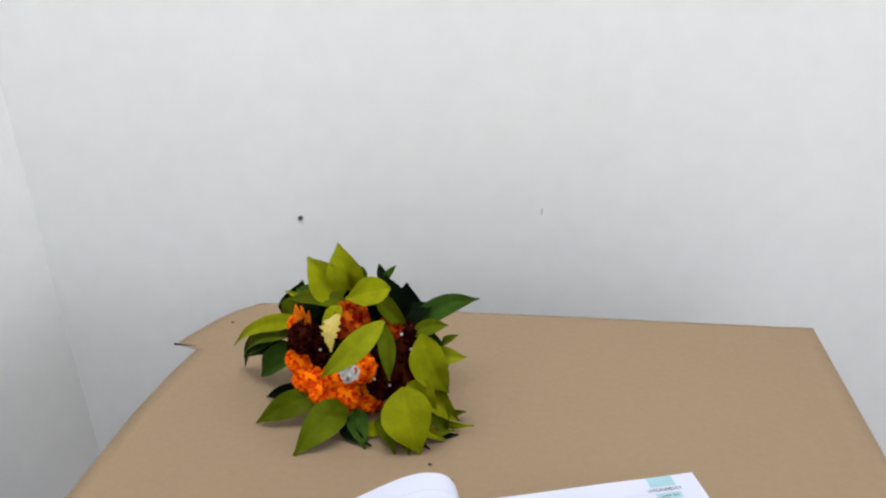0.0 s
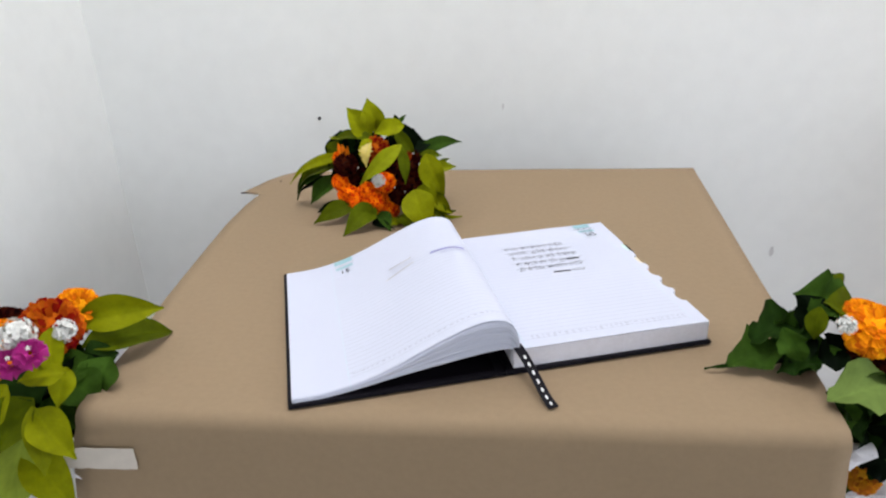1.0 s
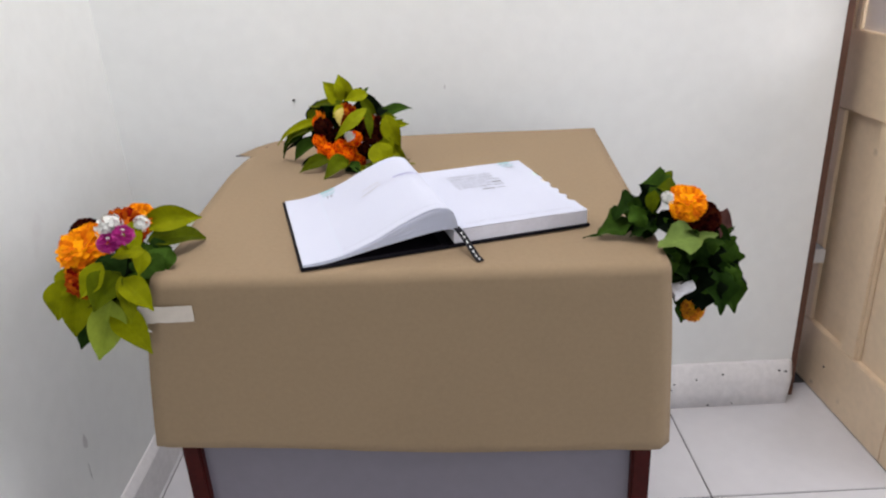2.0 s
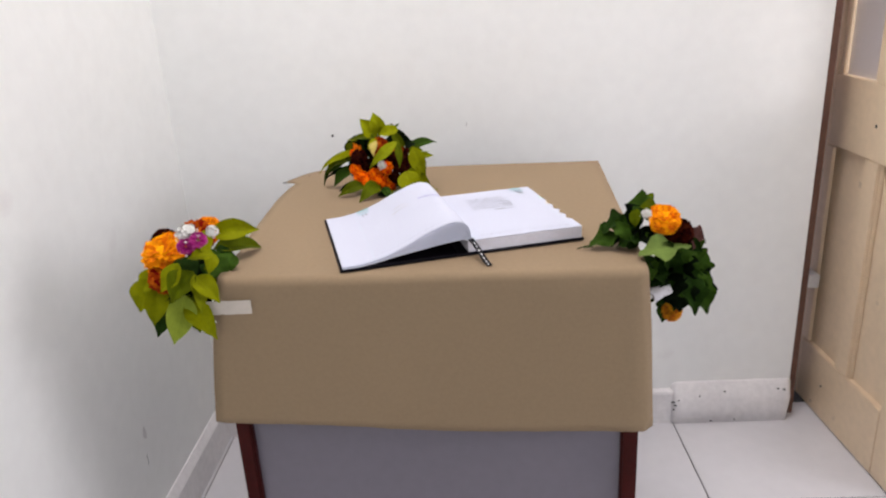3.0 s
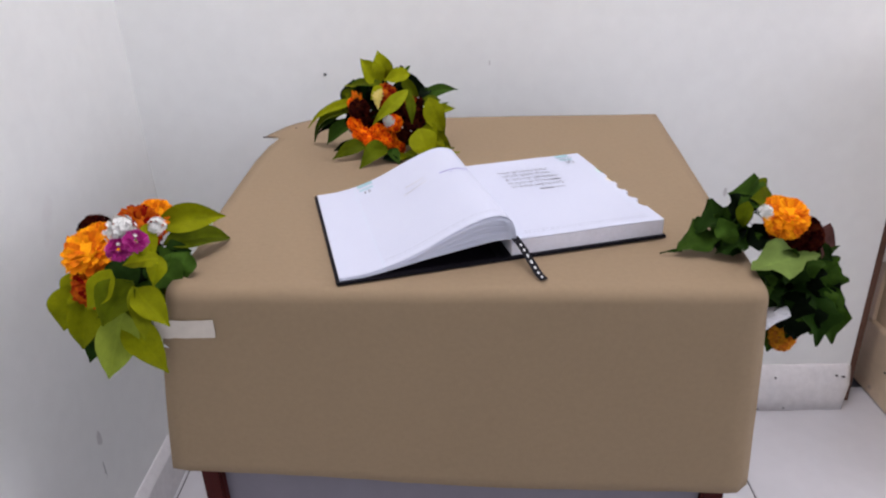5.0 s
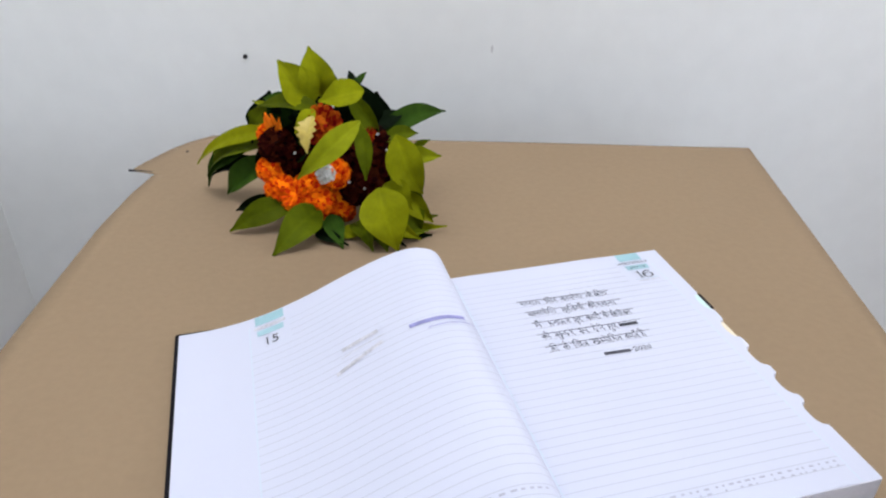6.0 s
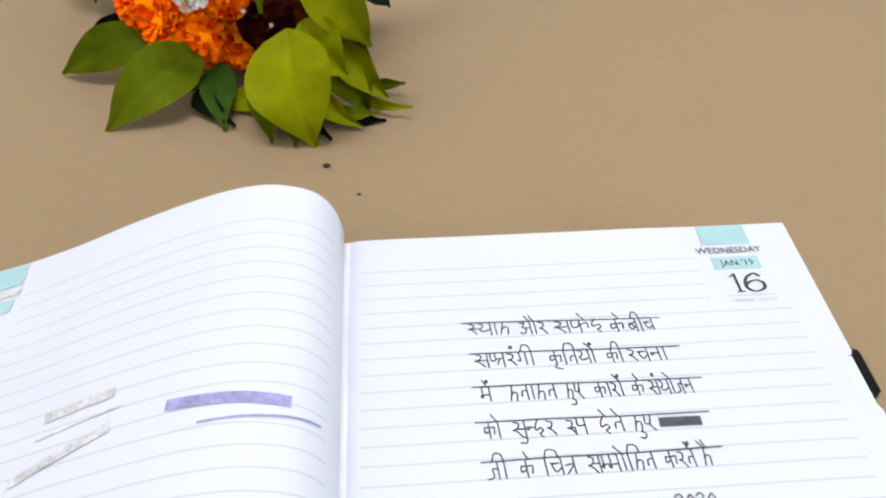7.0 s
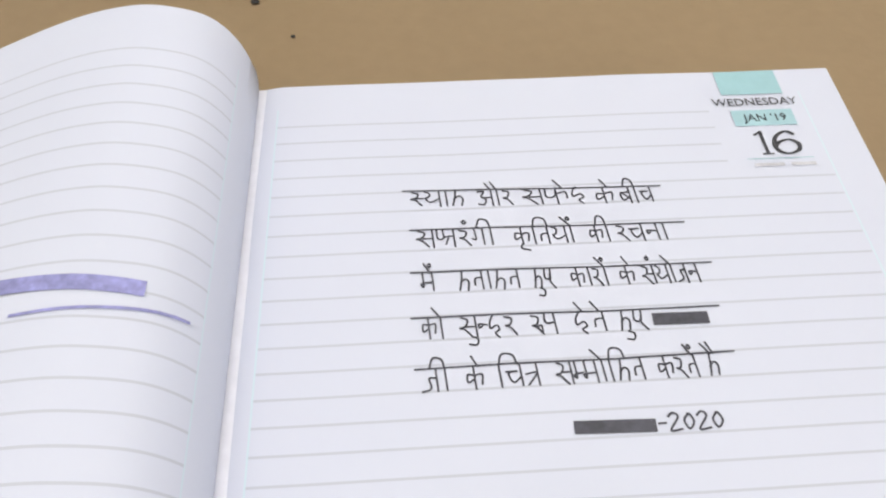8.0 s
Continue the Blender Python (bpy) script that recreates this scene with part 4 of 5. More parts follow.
def marigold(owner, centre, radius, colour):
    c = Vector(centre) - owner.location
    axis = (EYE_HINT - Vector(centre)).normalized() + Vector((random.uniform(-.4, .4), random.uniform(-.3, .1), random.uniform(-.1, .4)))
    axis.normalize()
    q = axis.to_track_quat("Z", "Y").to_matrix()
    bm = bmesh.new()
    core = bmesh.ops.create_icosphere(bm, subdivisions=2, radius=radius * 0.72)
    for v in core["verts"]:
        v.co = c + v.co
    for ring in range(10):
        th = 0.08 + ring * 0.19
        n = max(4, int(27 * math.sin(th) + 2))
        for k in range(n):
            a = (k + random.uniform(-0.3, 0.3)) / n * math.tau + ring
            t2 = th + random.uniform(-0.1, 0.1)
            out = q @ Vector((math.sin(t2) * math.cos(a), math.sin(t2) * math.sin(a), math.cos(t2)))
            tang = q @ Vector((math.cos(t2) * math.cos(a), math.cos(t2) * math.sin(a), -math.sin(t2)))
            petal_into(bm, c + out * radius * 0.45, (out + tang * 0.35).normalized(), tang, radius * random.uniform(0.5, 0.62), radius * random.uniform(0.24, 0.38))
    part("marigold", bm, PETAL[colour], owner, {"bright": "ruffled bright orange marigold head", "orange": "ruffled orange marigold head", "amber": "ruffled amber marigold head", "rust": "rust-red marigold head", "maroon": "dark maroon marigold head"}[colour])


def white_cluster(owner, centre, radius):
    c = Vector(centre) - owner.location
    bm = bmesh.new()
    face = (EYE_HINT - Vector(centre)).normalized()
    heart = bmesh.ops.create_icosphere(bm, subdivisions=2, radius=radius * 0.52)
    for v in heart["verts"]:
        v.co = c + v.co * (1 + 0.3 * noise.noise(v.co * 300))
    for k in range(120):
        d = Vector((random.gauss(0, 1), random.gauss(0, 1), random.gauss(0, 1))).normalized()
        if d.dot(face) < -0.3:
            d = -d
        p = c + d * radius * random.uniform(0.6, 0.95)
        x = d.orthogonal().normalized()
        y = d.cross(x)
        a0 = random.uniform(0, 6)
        for i in range(5):
            a = a0 + i / 5 * math.tau
            out = (x * math.cos(a) + y * math.sin(a) + d * 0.35).normalized()
            sd = out.cross(d).normalized()
            r = radius * 0.19
            bm.faces.new([bm.verts.new(w) for w in (p, p + out * r * 0.6 + sd * r * 0.4, p + out * r * 1.1, p + out * r * 0.6 - sd * r * 0.4)])
    part("white_blossom", bm, WHITE_PETAL, owner, "cluster of tiny white blossoms")


def magenta_flower(owner, centre, radius):
    c = Vector(centre) - owner.location
    face = (EYE_HINT - Vector(centre)).normalized()
    q = face.to_track_quat("Z", "Y").to_matrix()
    bm = bmesh.new()
    for ring, (lo, n) in enumerate(((0.45, 5), (0.9, 6), (1.4, 6))):
        for k in range(n):
            a = (k + 0.5 * ring) / n * math.tau
            out = q @ Vector((math.sin(lo) * math.cos(a), math.sin(lo) * math.sin(a), math.cos(lo)))
            tang = q @ Vector((math.cos(lo) * math.cos(a), math.cos(lo) * math.sin(a), -math.sin(lo)))
            petal_into(bm, c + out * radius * 0.25, (out + tang * 0.5).normalized(), -tang, radius * 0.72, radius * 0.95)
    f = part("magenta_blossom", bm, MAGENTA, owner, "magenta blossom with a white star centre", smooth=True)
    bm = bmesh.new()
    top = c + face * radius * 0.93
    x = face.orthogonal().normalized()
    y = face.cross(x)
    for k in range(5):
        a = k / 5 * math.tau
        d = x * math.cos(a) + y * math.sin(a)
        s = face.cross(d)
        bm.faces.new([bm.verts.new(w) for w in (top, top + d * radius * 0.09 + s * radius * 0.04, top + d * radius * 0.20 - face * 0.001, top + d * radius * 0.09 - s * radius * 0.04)])
    part("star", bm, WHITE_PETAL, f)


def bouquet(loc, label):
    return thing("bouquet", loc, label, "flowers", "flower bouquets on the table")


back_bouquet = bouquet((-0.09, 0.43, 0.776), "bouquet of orange and maroon marigolds ringed by lime leaves")
left_bouquet = bouquet((-0.33, 0.05, 0.70), "bouquet of orange marigolds, white and magenta blossoms, bright green leaves")
right_bouquet = bouquet((0.37, 0.05, 0.70), "wilting bouquet of dark green leaves with orange marigolds")
# back bouquet
leaf(back_bouquet, (-0.091, 0.445, 0.882), (-0.100, 0.450, 0.924), 0.031, "lime", 0.1, 0.2)
leaf(back_bouquet, (-0.099, 0.435, 0.876), (-0.125, 0.440, 0.915), 0.032, "lime", -0.2, 0.2)
leaf(back_bouquet, (-0.052, 0.425, 0.894), (-0.090, 0.420, 0.886), 0.025, "lime", 0, 0.2)
leaf(back_bouquet, (-0.091, 0.430, 0.877), (-0.146, 0.435, 0.876), 0.018, "green", 0.2, 0.2)
leaf(back_bouquet, (-0.114, 0.445, 0.874), (-0.145, 0.455, 0.877), 0.014, "dark2", 0, 0.2)
leaf(back_bouquet, (-0.136, 0.450, 0.872), (-0.156, 0.460, 0.872), 0.005, "lime2", 0, 0.2)
leaf(back_bouquet, (-0.129, 0.440, 0.852), (-0.224, 0.475, 0.805), 0.016, "lime", 0.2, 0.2)
leaf(back_bouquet, (-0.137, 0.450, 0.839), (-0.216, 0.475, 0.793), 0.026, "green", 0.2, 0.2)
leaf(back_bouquet, (-0.156, 0.460, 0.831), (-0.215, 0.479, 0.778), 0.024, "dark2", 0.2, 0.2)
# a leaf in shadow, its shade put into the deeper green
leaf(back_bouquet, (-0.144, 0.455, 0.818), (-0.192, 0.460, 0.779), 0.026, "dark2", 0, 0.2)
leaf(back_bouquet, (-0.143, 0.455, 0.868), (-0.162, 0.460, 0.839), 0.018, "green", 0, 0.2)
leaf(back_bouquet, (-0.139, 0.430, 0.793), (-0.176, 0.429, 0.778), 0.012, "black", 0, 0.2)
leaf(back_bouquet, (-0.118, 0.410, 0.796), (-0.172, 0.390, 0.778), 0.023, "green", 0.1, 0.2)
leaf(back_bouquet, (-0.093, 0.400, 0.796), (-0.126, 0.350, 0.778), 0.029, "green", 0.1, 0.2)
leaf(back_bouquet, (-0.090, 0.402, 0.778), (-0.121, 0.360, 0.778), 0.013, "green", 0.4, 0.2)
leaf(back_bouquet, (-0.085, 0.400, 0.790), (-0.070, 0.363, 0.778), 0.018, "dark2", 0, 0.2)
leaf(back_bouquet, (-0.055, 0.392, 0.778), (-0.078, 0.379, 0.778), 0.015, "lime", 0.3, 0.2)
leaf(back_bouquet, (-0.063, 0.400, 0.782), (-0.044, 0.358, 0.778), 0.018, "green", 0, 0.2)
leaf(back_bouquet, (-0.040, 0.388, 0.822), (-0.023, 0.358, 0.778), 0.041, "lime", 0, 0.2)
leaf(back_bouquet, (-0.036, 0.395, 0.822), (-0.012, 0.385, 0.802), 0.029, "lime", 0, 0.2)
leaf(back_bouquet, (-0.020, 0.410, 0.813), (-0.004, 0.389, 0.778), 0.029, "green", 0.1, 0.2)
leaf(back_bouquet, (-0.028, 0.386, 0.778), (0.002, 0.385, 0.783), 0.009, "green", 0.3, 0.2)
leaf(back_bouquet, (-0.018, 0.405, 0.780), (0.017, 0.390, 0.784), 0.007, "lime", 0.4, 0.2)
leaf(back_bouquet, (-0.007, 0.415, 0.778), (0.010, 0.410, 0.784), 0.006, "green", 0.2, 0.2)
leaf(back_bouquet, (-0.025, 0.405, 0.863), (-0.003, 0.398, 0.811), 0.031, "lime", 0.1, 0.2)
leaf(back_bouquet, (-0.016, 0.405, 0.844), (0.013, 0.395, 0.848), 0.016, "lime2", 0.3, 0.2)
leaf(back_bouquet, (-0.029, 0.410, 0.831), (-0.011, 0.400, 0.806), 0.020, "green", 0, 0.2)
leaf(back_bouquet, (-0.011, 0.430, 0.839), (0.003, 0.430, 0.848), 0.008, "green", 0, 0.2)
leaf(back_bouquet, (-0.047, 0.440, 0.843), (0.017, 0.490, 0.852), 0.020, "dark2", 0.2, 0.2)
leaf(back_bouquet, (-0.039, 0.430, 0.847), (-0.008, 0.450, 0.846), 0.014, "green", 0.3, 0.2)
leaf(back_bouquet, (-0.019, 0.400, 0.812), (0.006, 0.390, 0.788), 0.018, "lime", 0.2, 0.2)
leaf(back_bouquet, (-0.030, 0.390, 0.795), (-0.004, 0.378, 0.778), 0.012, "lime", 0.2, 0.2)
# the black leaves low on the table paint the bouquet's contact shadow
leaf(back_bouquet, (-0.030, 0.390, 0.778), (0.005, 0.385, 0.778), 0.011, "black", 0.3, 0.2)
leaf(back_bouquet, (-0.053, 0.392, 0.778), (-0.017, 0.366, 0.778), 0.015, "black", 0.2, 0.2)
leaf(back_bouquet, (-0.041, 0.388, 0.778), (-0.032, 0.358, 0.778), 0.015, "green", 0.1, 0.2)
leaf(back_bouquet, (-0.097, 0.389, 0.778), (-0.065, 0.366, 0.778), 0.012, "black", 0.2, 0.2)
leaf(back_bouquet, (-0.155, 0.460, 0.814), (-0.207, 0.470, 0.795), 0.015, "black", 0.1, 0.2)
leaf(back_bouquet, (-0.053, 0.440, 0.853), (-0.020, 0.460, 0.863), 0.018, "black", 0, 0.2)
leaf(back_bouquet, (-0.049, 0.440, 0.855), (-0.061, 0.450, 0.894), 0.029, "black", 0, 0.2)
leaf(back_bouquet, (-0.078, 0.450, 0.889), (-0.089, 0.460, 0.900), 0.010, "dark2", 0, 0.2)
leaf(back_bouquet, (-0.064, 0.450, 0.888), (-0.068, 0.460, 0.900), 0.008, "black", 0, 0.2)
leaf(back_bouquet, (-0.062, 0.450, 0.888), (-0.053, 0.460, 0.899), 0.007, "dark2", 0, 0.2)
leaf(back_bouquet, (-0.064, 0.430, 0.888), (-0.041, 0.430, 0.853), 0.017, "green", 0.4, 0.2)
leaf(back_bouquet, (-0.054, 0.402, 0.876), (-0.107, 0.380, 0.834), 0.021, "lime2", 0.1, 0.2)
leaf(back_bouquet, (-0.055, 0.402, 0.874), (-0.050, 0.385, 0.830), 0.014, "green", 0, 0.2)
leaf(back_bouquet, (-0.094, 0.410, 0.877), (-0.098, 0.392, 0.851), 0.015, "pale", 0.2, 0.2)
leaf(back_bouquet, (-0.094, 0.420, 0.879), (-0.110, 0.408, 0.863), 0.014, "lime", 0.2, 0.2)
leaf(back_bouquet, (-0.135, 0.430, 0.854), (-0.141, 0.440, 0.869), 0.007, "flame", 0, 0.2)
leaf(back_bouquet, (-0.131, 0.430, 0.852), (-0.136, 0.440, 0.868), 0.006, "flame", 0.2, 0.2)
leaf(back_bouquet, (-0.130, 0.430, 0.849), (-0.128, 0.435, 0.866), 0.006, "flame", 0, 0.2)
marigold(back_bouquet, (-0.090, 0.425, 0.863), 0.0171, "rust")
marigold(back_bouquet, (-0.131, 0.430, 0.843), 0.0158, "maroon")
marigold(back_bouquet, (-0.139, 0.425, 0.822), 0.0114, "orange")
marigold(back_bouquet, (-0.130, 0.417, 0.807), 0.0135, "orange")
marigold(back_bouquet, (-0.115, 0.412, 0.801), 0.0142, "orange")
marigold(back_bouquet, (-0.094, 0.410, 0.797), 0.0151, "orange")
marigold(back_bouquet, (-0.079, 0.415, 0.794), 0.0139, "orange")
marigold(back_bouquet, (-0.079, 0.412, 0.824), 0.0133, "orange")
marigold(back_bouquet, (-0.104, 0.420, 0.808), 0.0136, "orange")
marigold(back_bouquet, (-0.120, 0.435, 0.826), 0.0141, "maroon")
marigold(back_bouquet, (-0.052, 0.430, 0.838), 0.0228, "maroon")
marigold(back_bouquet, (-0.046, 0.420, 0.818), 0.0199, "maroon")
marigold(back_bouquet, (-0.062, 0.415, 0.807), 0.0143, "maroon")
marigold(back_bouquet, (-0.055, 0.430, 0.853), 0.0120, "rust")
marigold(back_bouquet, (-0.075, 0.420, 0.783), 0.0105, "rust")
marigold(back_bouquet, (-0.096, 0.450, 0.829), 0.0188, "maroon")
marigold(back_bouquet, (-0.140, 0.440, 0.848), 0.0103, "orange")
white_cluster(back_bouquet, (-0.084, 0.388, 0.834), 0.0094)
white_cluster(back_bouquet, (-0.110, 0.400, 0.848), 0.0013)
white_cluster(back_bouquet, (-0.066, 0.400, 0.821), 0.0013)
white_cluster(back_bouquet, (-0.053, 0.400, 0.815), 0.0013)
white_cluster(back_bouquet, (-0.040, 0.400, 0.865), 0.0013)
white_cluster(back_bouquet, (-0.033, 0.400, 0.851), 0.0013)
# left bouquet
leaf(left_bouquet, (-0.316, 0.08, 0.815), (-0.249, 0.11, 0.81), 0.032, "lime", 0.3, 0.2)
leaf(left_bouquet, (-0.305, 0.06, 0.799), (-0.249, 0.125, 0.777), 0.033, "green", 0.2, 0.2)
leaf(left_bouquet, (-0.301, 0.05, 0.788), (-0.279, 0.07, 0.786), 0.029, "dark", 0.2, 0.2)
leaf(left_bouquet, (-0.299, 0.02, 0.842), (-0.294, 0.0, 0.805), 0.021, "lime", 0, 0.2)
leaf(left_bouquet, (-0.284, 0.0, 0.813), (-0.318, -0.01, 0.811), 0.027, "lime", 0.3, 0.2)
leaf(left_bouquet, (-0.289, 0.01, 0.811), (-0.292, -0.01, 0.786), 0.02, "lime", -0.3, 0.2)
leaf(left_bouquet, (-0.302, 0.03, 0.789), (-0.277, 0.02, 0.768), 0.038, "dark2", 0, 0.2)
leaf(left_bouquet, (-0.346, 0.02, 0.8), (-0.313, 0.0, 0.782), 0.035, "dark", 0, 0.2)
leaf(left_bouquet, (-0.336, 0.0, 0.801), (-0.36, -0.02, 0.766), 0.031, "lime", 0, 0.2)
leaf(left_bouquet, (-0.317, 0.0, 0.788), (-0.343, -0.03, 0.753), 0.041, "green", 0, 0.2)
leaf(left_bouquet, (-0.313, -0.01, 0.787), (-0.301, -0.035, 0.738), 0.023, "lime2", 0, 0.2)
leaf(left_bouquet, (-0.311, -0.01, 0.784), (-0.275, -0.03, 0.752), 0.031, "lime", 0.1, 0.2)
leaf(left_bouquet, (-0.325, 0.02, 0.771), (-0.294, 0.01, 0.749), 0.029, "dark2", 0, 0.2)
leaf(left_bouquet, (-0.335, 0.0, 0.752), (-0.349, -0.035, 0.692), 0.041, "pale2", 0, 0.2)
leaf(left_bouquet, (-0.335, 0.0, 0.739), (-0.288, -0.03, 0.695), 0.035, "lime", 0, 0.2)
leaf(left_bouquet, (-0.379, 0.02, 0.761), (-0.389, 0.0, 0.706), 0.033, "lime", 0, 0.2)
leaf(left_bouquet, (-0.377, 0.03, 0.742), (-0.392, 0.01, 0.682), 0.031, "dark", 0, 0.2)
leaf(left_bouquet, (-0.396, 0.03, 0.769), (-0.41, 0.01, 0.724), 0.041, "lime", 0, 0.2)
leaf(left_bouquet, (-0.336, 0.02, 0.746), (-0.323, 0.0, 0.692), 0.033, "green", 0, 0.2)
leaf(left_bouquet, (-0.38, 0.03, 0.775), (-0.41, 0.02, 0.75), 0.037, "lime", 0, 0.2)
marigold(left_bouquet, (-0.37, 0.035, 0.8), 0.0291, "bright")
marigold(left_bouquet, (-0.319, 0.09, 0.819), 0.0202, "bright")
marigold(left_bouquet, (-0.327, 0.06, 0.819), 0.0249, "rust")
marigold(left_bouquet, (-0.364, 0.05, 0.809), 0.0213, "bright")
marigold(left_bouquet, (-0.384, 0.08, 0.806), 0.0207, "maroon")
marigold(left_bouquet, (-0.367, 0.02, 0.773), 0.0237, "rust")
white_cluster(left_bouquet, (-0.32, 0.006, 0.841), 0.0172)
white_cluster(left_bouquet, (-0.289, 0.021, 0.838), 0.0104)
magenta_flower(left_bouquet, (-0.316, -0.014, 0.829), 0.0139)
magenta_flower(left_bouquet, (-0.297, -0.014, 0.838), 0.0137)
# right bouquet
leaf(right_bouquet, (0.298, 0.06, 0.795), (0.245, 0.052, 0.779), 0.035, "dark2", 0.2, 0.2)
leaf(right_bouquet, (0.254, 0.053, 0.779), (0.230, 0.052, 0.778), 0.004, "dark", 0, 0.2)
leaf(right_bouquet, (0.312, 0.07, 0.809), (0.265, 0.065, 0.794), 0.038, "dark", 0.2, 0.2)
leaf(right_bouquet, (0.321, 0.06, 0.800), (0.279, 0.05, 0.781), 0.032, "black", 0.2, 0.2)
leaf(right_bouquet, (0.318, 0.04, 0.791), (0.284, 0.04, 0.782), 0.025, "dark", 0.4, 0.2)
leaf(right_bouquet, (0.345, 0.07, 0.820), (0.303, 0.075, 0.836), 0.045, "dark2", 0.2, 0.2)
leaf(right_bouquet, (0.343, 0.08, 0.823), (0.320, 0.085, 0.835), 0.039, "green", 0.2, 0.2)
leaf(right_bouquet, (0.346, 0.065, 0.825), (0.320, 0.06, 0.835), 0.029, "green", 0, 0.2)
leaf(right_bouquet, (0.324, 0.07, 0.834), (0.306, 0.06, 0.808), 0.028, "black", 0, 0.2)
leaf(right_bouquet, (0.316, 0.055, 0.834), (0.313, 0.05, 0.807), 0.017, "green", 0.3, 0.2)
leaf(right_bouquet, (0.287, 0.05, 0.818), (0.304, 0.04, 0.791), 0.021, "dark2", 0.3, 0.2)
leaf(right_bouquet, (0.346, 0.05, 0.797), (0.317, 0.045, 0.788), 0.038, "black", 0.2, 0.2)
leaf(right_bouquet, (0.307, 0, 0.783), (0.389, 0.03, 0.784), 0.037, "sage", 0.1, 0.2)
leaf(right_bouquet, (0.335, 0.01, 0.760), (0.307, 0.02, 0.772), 0.025, "dark", 0.3, 0.2)
leaf(right_bouquet, (0.321, 0.02, 0.772), (0.330, 0.01, 0.741), 0.028, "dark2", 0, 0.2)
leaf(right_bouquet, (0.379, 0.06, 0.791), (0.416, 0.05, 0.780), 0.039, "plum", 0, 0.2)
leaf(right_bouquet, (0.388, 0.05, 0.775), (0.406, 0.04, 0.753), 0.039, "dark2", 0, 0.2)
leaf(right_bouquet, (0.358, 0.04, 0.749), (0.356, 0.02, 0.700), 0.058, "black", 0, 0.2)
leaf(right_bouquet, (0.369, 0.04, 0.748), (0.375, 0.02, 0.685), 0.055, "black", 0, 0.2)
leaf(right_bouquet, (0.387, 0.04, 0.747), (0.391, 0.02, 0.691), 0.046, "dark2", 0, 0.2)
leaf(right_bouquet, (0.401, 0.045, 0.744), (0.413, 0.015, 0.682), 0.037, "dark2", 0, 0.2)
leaf(right_bouquet, (0.401, 0.05, 0.768), (0.414, 0.04, 0.725), 0.03, "dark2", 0, 0.2)
leaf(right_bouquet, (0.392, 0.04, 0.747), (0.394, 0.01, 0.683), 0.033, "dark", 0, 0.2)
leaf(right_bouquet, (0.383, 0.05, 0.715), (0.331, 0.03, 0.695), 0.019, "dark", 0.2, 0.2)
leaf(right_bouquet, (0.368, 0.05, 0.695), (0.352, 0.03, 0.665), 0.03, "dark2", 0, 0.2)
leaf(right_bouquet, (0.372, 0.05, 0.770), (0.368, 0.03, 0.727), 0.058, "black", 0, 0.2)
leaf(right_bouquet, (0.391, 0.07, 0.772), (0.399, 0.05, 0.728), 0.047, "plum", 0, 0.2)
marigold(right_bouquet, (0.352, 0.04, 0.820), 0.0211, "bright")
marigold(right_bouquet, (0.372, 0.045, 0.798), 0.0216, "maroon")
marigold(right_bouquet, (0.349, 0.055, 0.822), 0.0164, "bright")
marigold(right_bouquet, (0.367, 0.035, 0.680), 0.0148, "amber")
marigold(right_bouquet, (0.358, 0.045, 0.794), 0.0203, "maroon")
white_cluster(right_bouquet, (0.321, 0.021, 0.836), 0.0083)



def paper_wrap(owner, base, along, length, wide, seed):
    # a crumpled white paper cuff round the stalks, open at one end
    b, ax = Vector(base), Vector(along).normalized()
    x = ax.orthogonal().normalized()
    y = ax.cross(x)
    rows = []
    for i in range(7):
        f = i / 6
        row = []
        for k in range(15):
            a = k / 14 * math.tau
            r = wide * (0.55 + 0.45 * f) * (1 + 0.28 * noise.noise(Vector((math.cos(a) * 2.2, math.sin(a) * 2.2, f * 3 + seed))))
            fray = length * 0.22 * noise.noise(Vector((a * 1.9, seed, 0))) * f
            row.append(tuple(b + ax * (length * f + fray) + (x * math.cos(a) + y * math.sin(a)) * r - owner.location))
        rows.append(row)
    o = part("paper_wrap", sheet(rows), WRAP, owner, "crumpled white paper round the stalks")
    o.modifiers.new("thickness", "SOLIDIFY").thickness = 0.0004


paper_wrap(right_bouquet, (0.358, 0.012, 0.727), (-0.85, 0.05, -0.35), 0.028, 0.011, 3)
paper_wrap(left_bouquet, (-0.316, 0.004, 0.742), (0.45, -0.1, -0.9), 0.038, 0.008, 8)

# crumpled dark leaves filling the wilting bouquet, their near-black also painting its inner shade
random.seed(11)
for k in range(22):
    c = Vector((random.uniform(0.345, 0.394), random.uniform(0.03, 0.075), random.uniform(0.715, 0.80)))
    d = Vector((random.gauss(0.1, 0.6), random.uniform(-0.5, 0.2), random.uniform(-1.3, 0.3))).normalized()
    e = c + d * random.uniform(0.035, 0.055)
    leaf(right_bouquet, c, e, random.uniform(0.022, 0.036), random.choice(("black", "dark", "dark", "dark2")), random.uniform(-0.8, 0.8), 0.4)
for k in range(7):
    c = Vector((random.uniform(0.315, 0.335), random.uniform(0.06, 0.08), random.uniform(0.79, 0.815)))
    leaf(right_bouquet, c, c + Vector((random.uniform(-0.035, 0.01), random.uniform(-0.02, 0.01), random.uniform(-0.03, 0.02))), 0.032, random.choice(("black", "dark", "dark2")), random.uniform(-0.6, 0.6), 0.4)
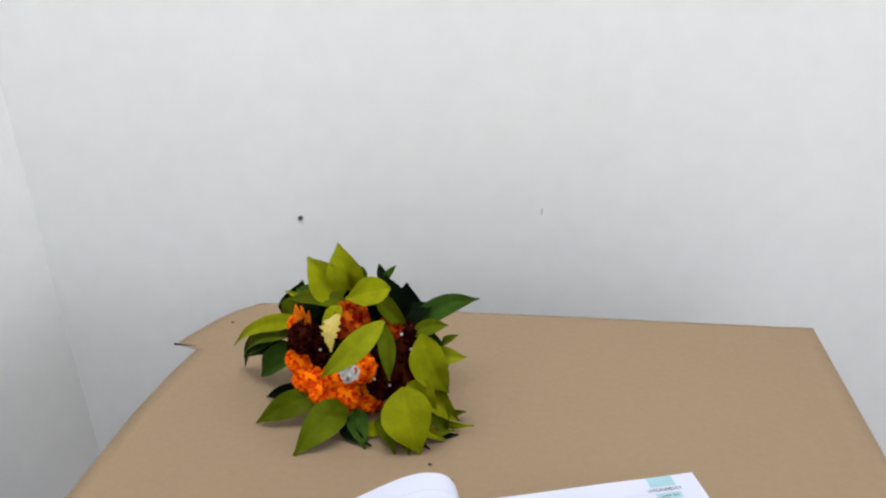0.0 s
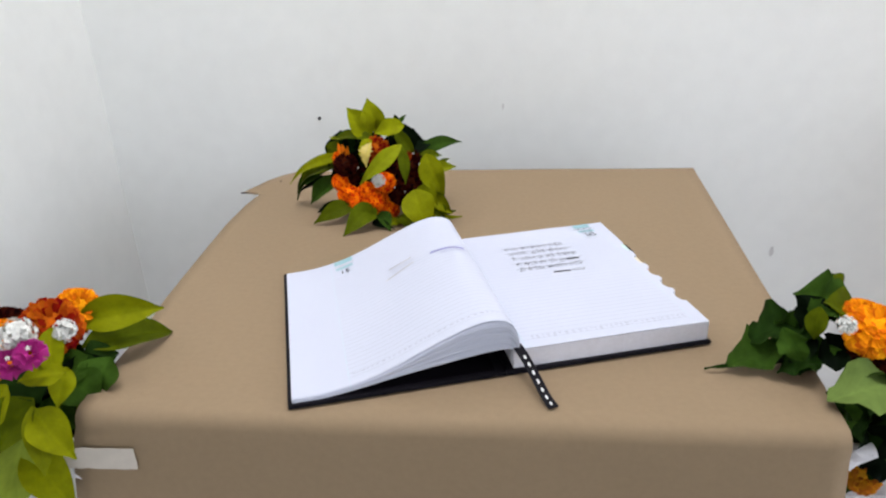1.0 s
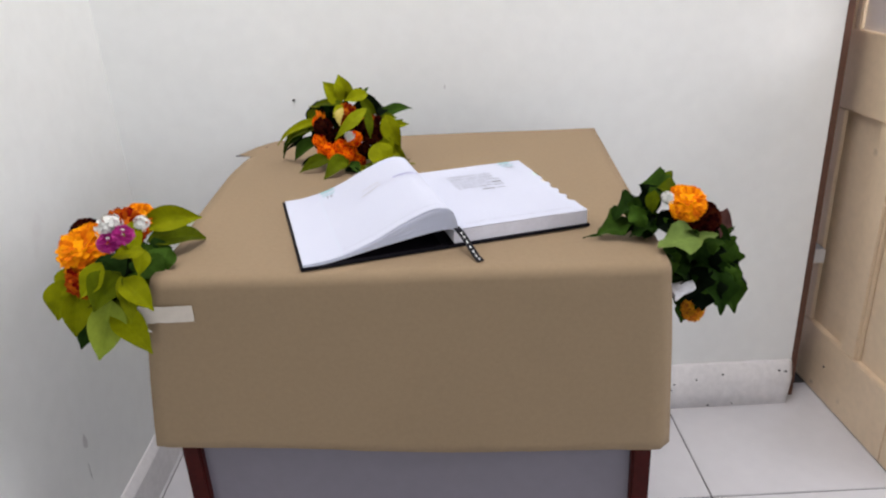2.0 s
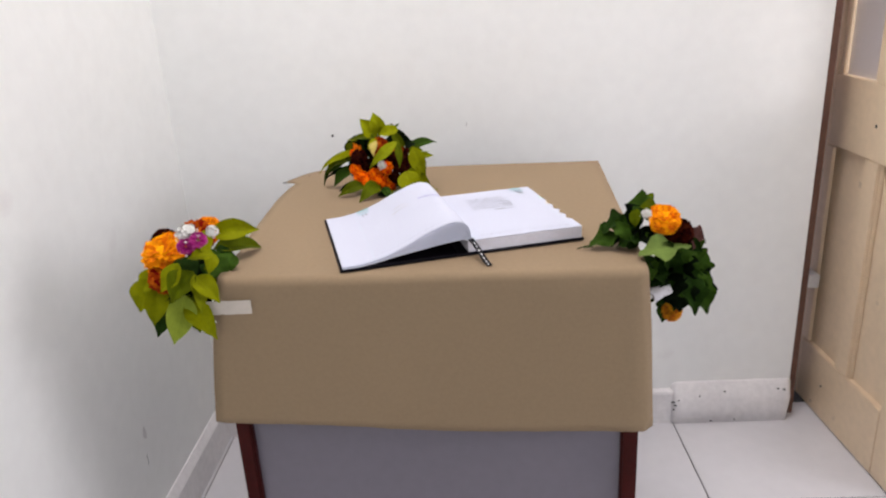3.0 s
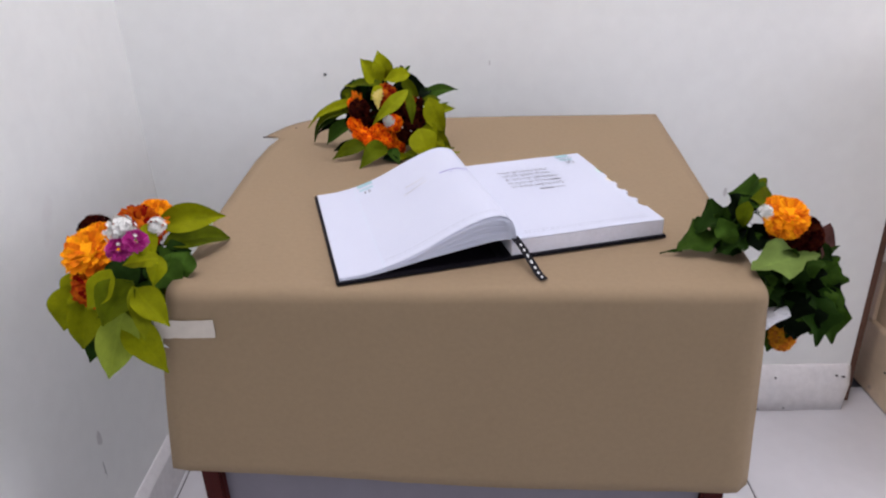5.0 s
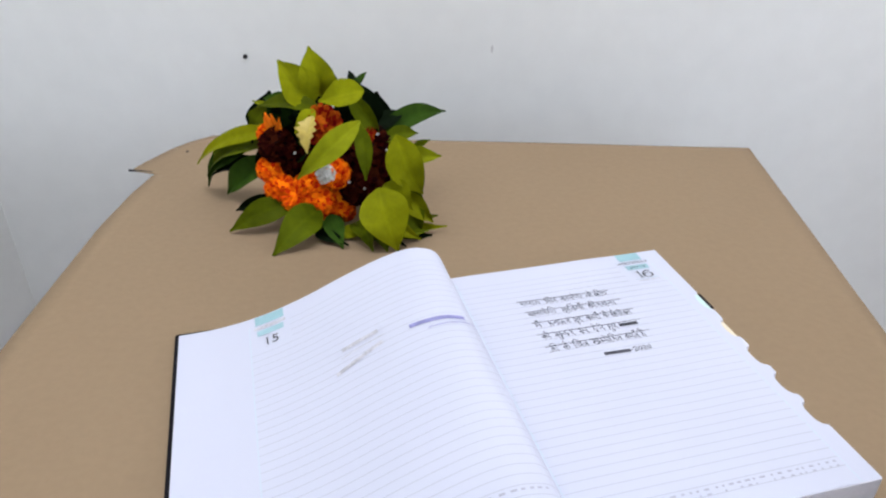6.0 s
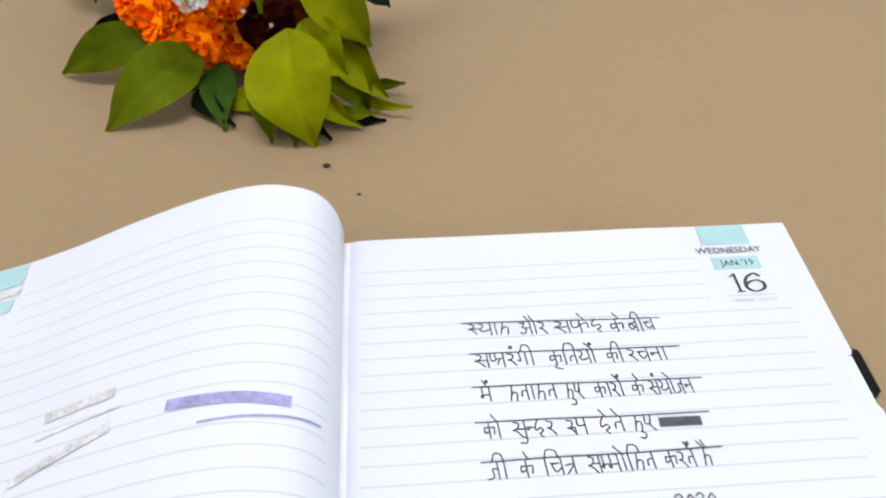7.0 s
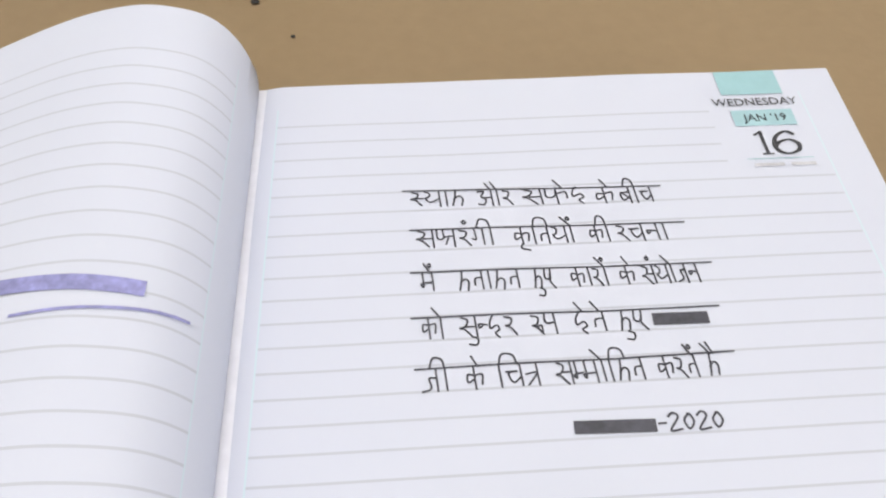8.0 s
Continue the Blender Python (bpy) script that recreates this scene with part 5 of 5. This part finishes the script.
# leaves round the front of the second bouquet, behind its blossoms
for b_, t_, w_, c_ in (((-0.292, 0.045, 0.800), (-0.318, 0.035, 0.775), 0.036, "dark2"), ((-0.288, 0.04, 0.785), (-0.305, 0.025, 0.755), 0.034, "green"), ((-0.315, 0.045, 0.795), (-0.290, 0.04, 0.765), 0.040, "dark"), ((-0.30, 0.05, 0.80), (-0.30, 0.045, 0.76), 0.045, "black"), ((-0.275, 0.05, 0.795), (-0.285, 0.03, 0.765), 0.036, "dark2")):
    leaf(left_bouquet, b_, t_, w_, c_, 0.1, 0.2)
# near-black leaves deep inside the other two, painting the shade between their leaves
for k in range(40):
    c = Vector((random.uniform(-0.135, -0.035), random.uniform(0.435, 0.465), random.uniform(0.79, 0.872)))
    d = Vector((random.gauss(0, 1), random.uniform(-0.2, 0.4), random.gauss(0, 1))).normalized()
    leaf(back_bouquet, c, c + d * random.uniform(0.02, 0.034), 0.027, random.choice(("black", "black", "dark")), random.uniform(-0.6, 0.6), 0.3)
# a backing grid of black leaves paints the shaded gaps between the flowers
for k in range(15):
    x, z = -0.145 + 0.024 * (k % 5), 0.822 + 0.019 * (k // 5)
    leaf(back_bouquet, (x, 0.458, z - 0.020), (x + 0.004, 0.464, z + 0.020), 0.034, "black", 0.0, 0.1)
# dark filler in the left bouquet, its inner shade put into leaf colour
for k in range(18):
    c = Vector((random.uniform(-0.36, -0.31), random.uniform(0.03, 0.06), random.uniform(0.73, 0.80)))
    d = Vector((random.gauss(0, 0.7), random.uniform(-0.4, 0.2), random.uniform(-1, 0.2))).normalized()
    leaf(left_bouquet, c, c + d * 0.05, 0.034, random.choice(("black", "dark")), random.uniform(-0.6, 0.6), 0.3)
random.seed(5)

# ---- floor tiles and paving ----
TILE_S = 0.4
tile_bm = boxed(-0.1985, 0.1985, -0.1985, 0.1985, -0.011, 0.0, 0.0012)
tile_me = bpy.data.meshes.new("tile")
tile_bm.to_mesh(tile_me)
tile_bm.free()
tile_me.materials.append(TILE)
floor = setting("floor", boxed(LX, RX, FY, 1.24, -0.012, -0.0022), GROUT, "white ceramic tiles with thin dark joints")
for i in range(-2, 7):
    for j in range(-10, 4):
        x, y = 0.4 + 0.4 * i + 0.0, 0.24 + 0.4 * j
        if x > RX or y < FY or x < LX - 0.2:
            continue
        if y > 0.9 and x < 0.9 or y > 1.1:
            continue
        o = new("tile", tile_me)
        o.location = (x, y, 0)
        o.parent = floor
# the narrow cut row of tiles along the left skirting
cut_bm = boxed(-0.0185, 0.0185, -0.1985, 0.1985, -0.011, 0.0, 0.0012)
cut_me = bpy.data.meshes.new("tile")
cut_bm.to_mesh(cut_me)
cut_bm.free()
cut_me.materials.append(TILE)
for j in range(-7, 2):
    o = new("tile", cut_me)
    o.location = (-0.620, 0.24 + 0.4 * j, 0)
    o.parent = floor
yard = setting("pavement", boxed(-3, 9, 1.04, 4.0, -0.012, 0.0015), PAVING, "pale yard paving with purple pebbly patches")
pv = bmesh.new()
for k in range(260):
    x, y = random.uniform(1.0, 4.0), random.uniform(1.08, 2.8)
    r = random.uniform(0.02, 0.05)
    ring = [pv.verts.new((x + r * math.cos(a) * random.uniform(.7, 1.2), y + r * 0.8 * math.sin(a) * random.uniform(.7, 1.2), 0.0022 + 0.00001 * k)) for a in [q / 7 * math.tau for q in range(7)]]
    pv.faces.new(ring)
tagged(part("cobble_patch", pv, PAVING_DARK, yard), kind="stuff")
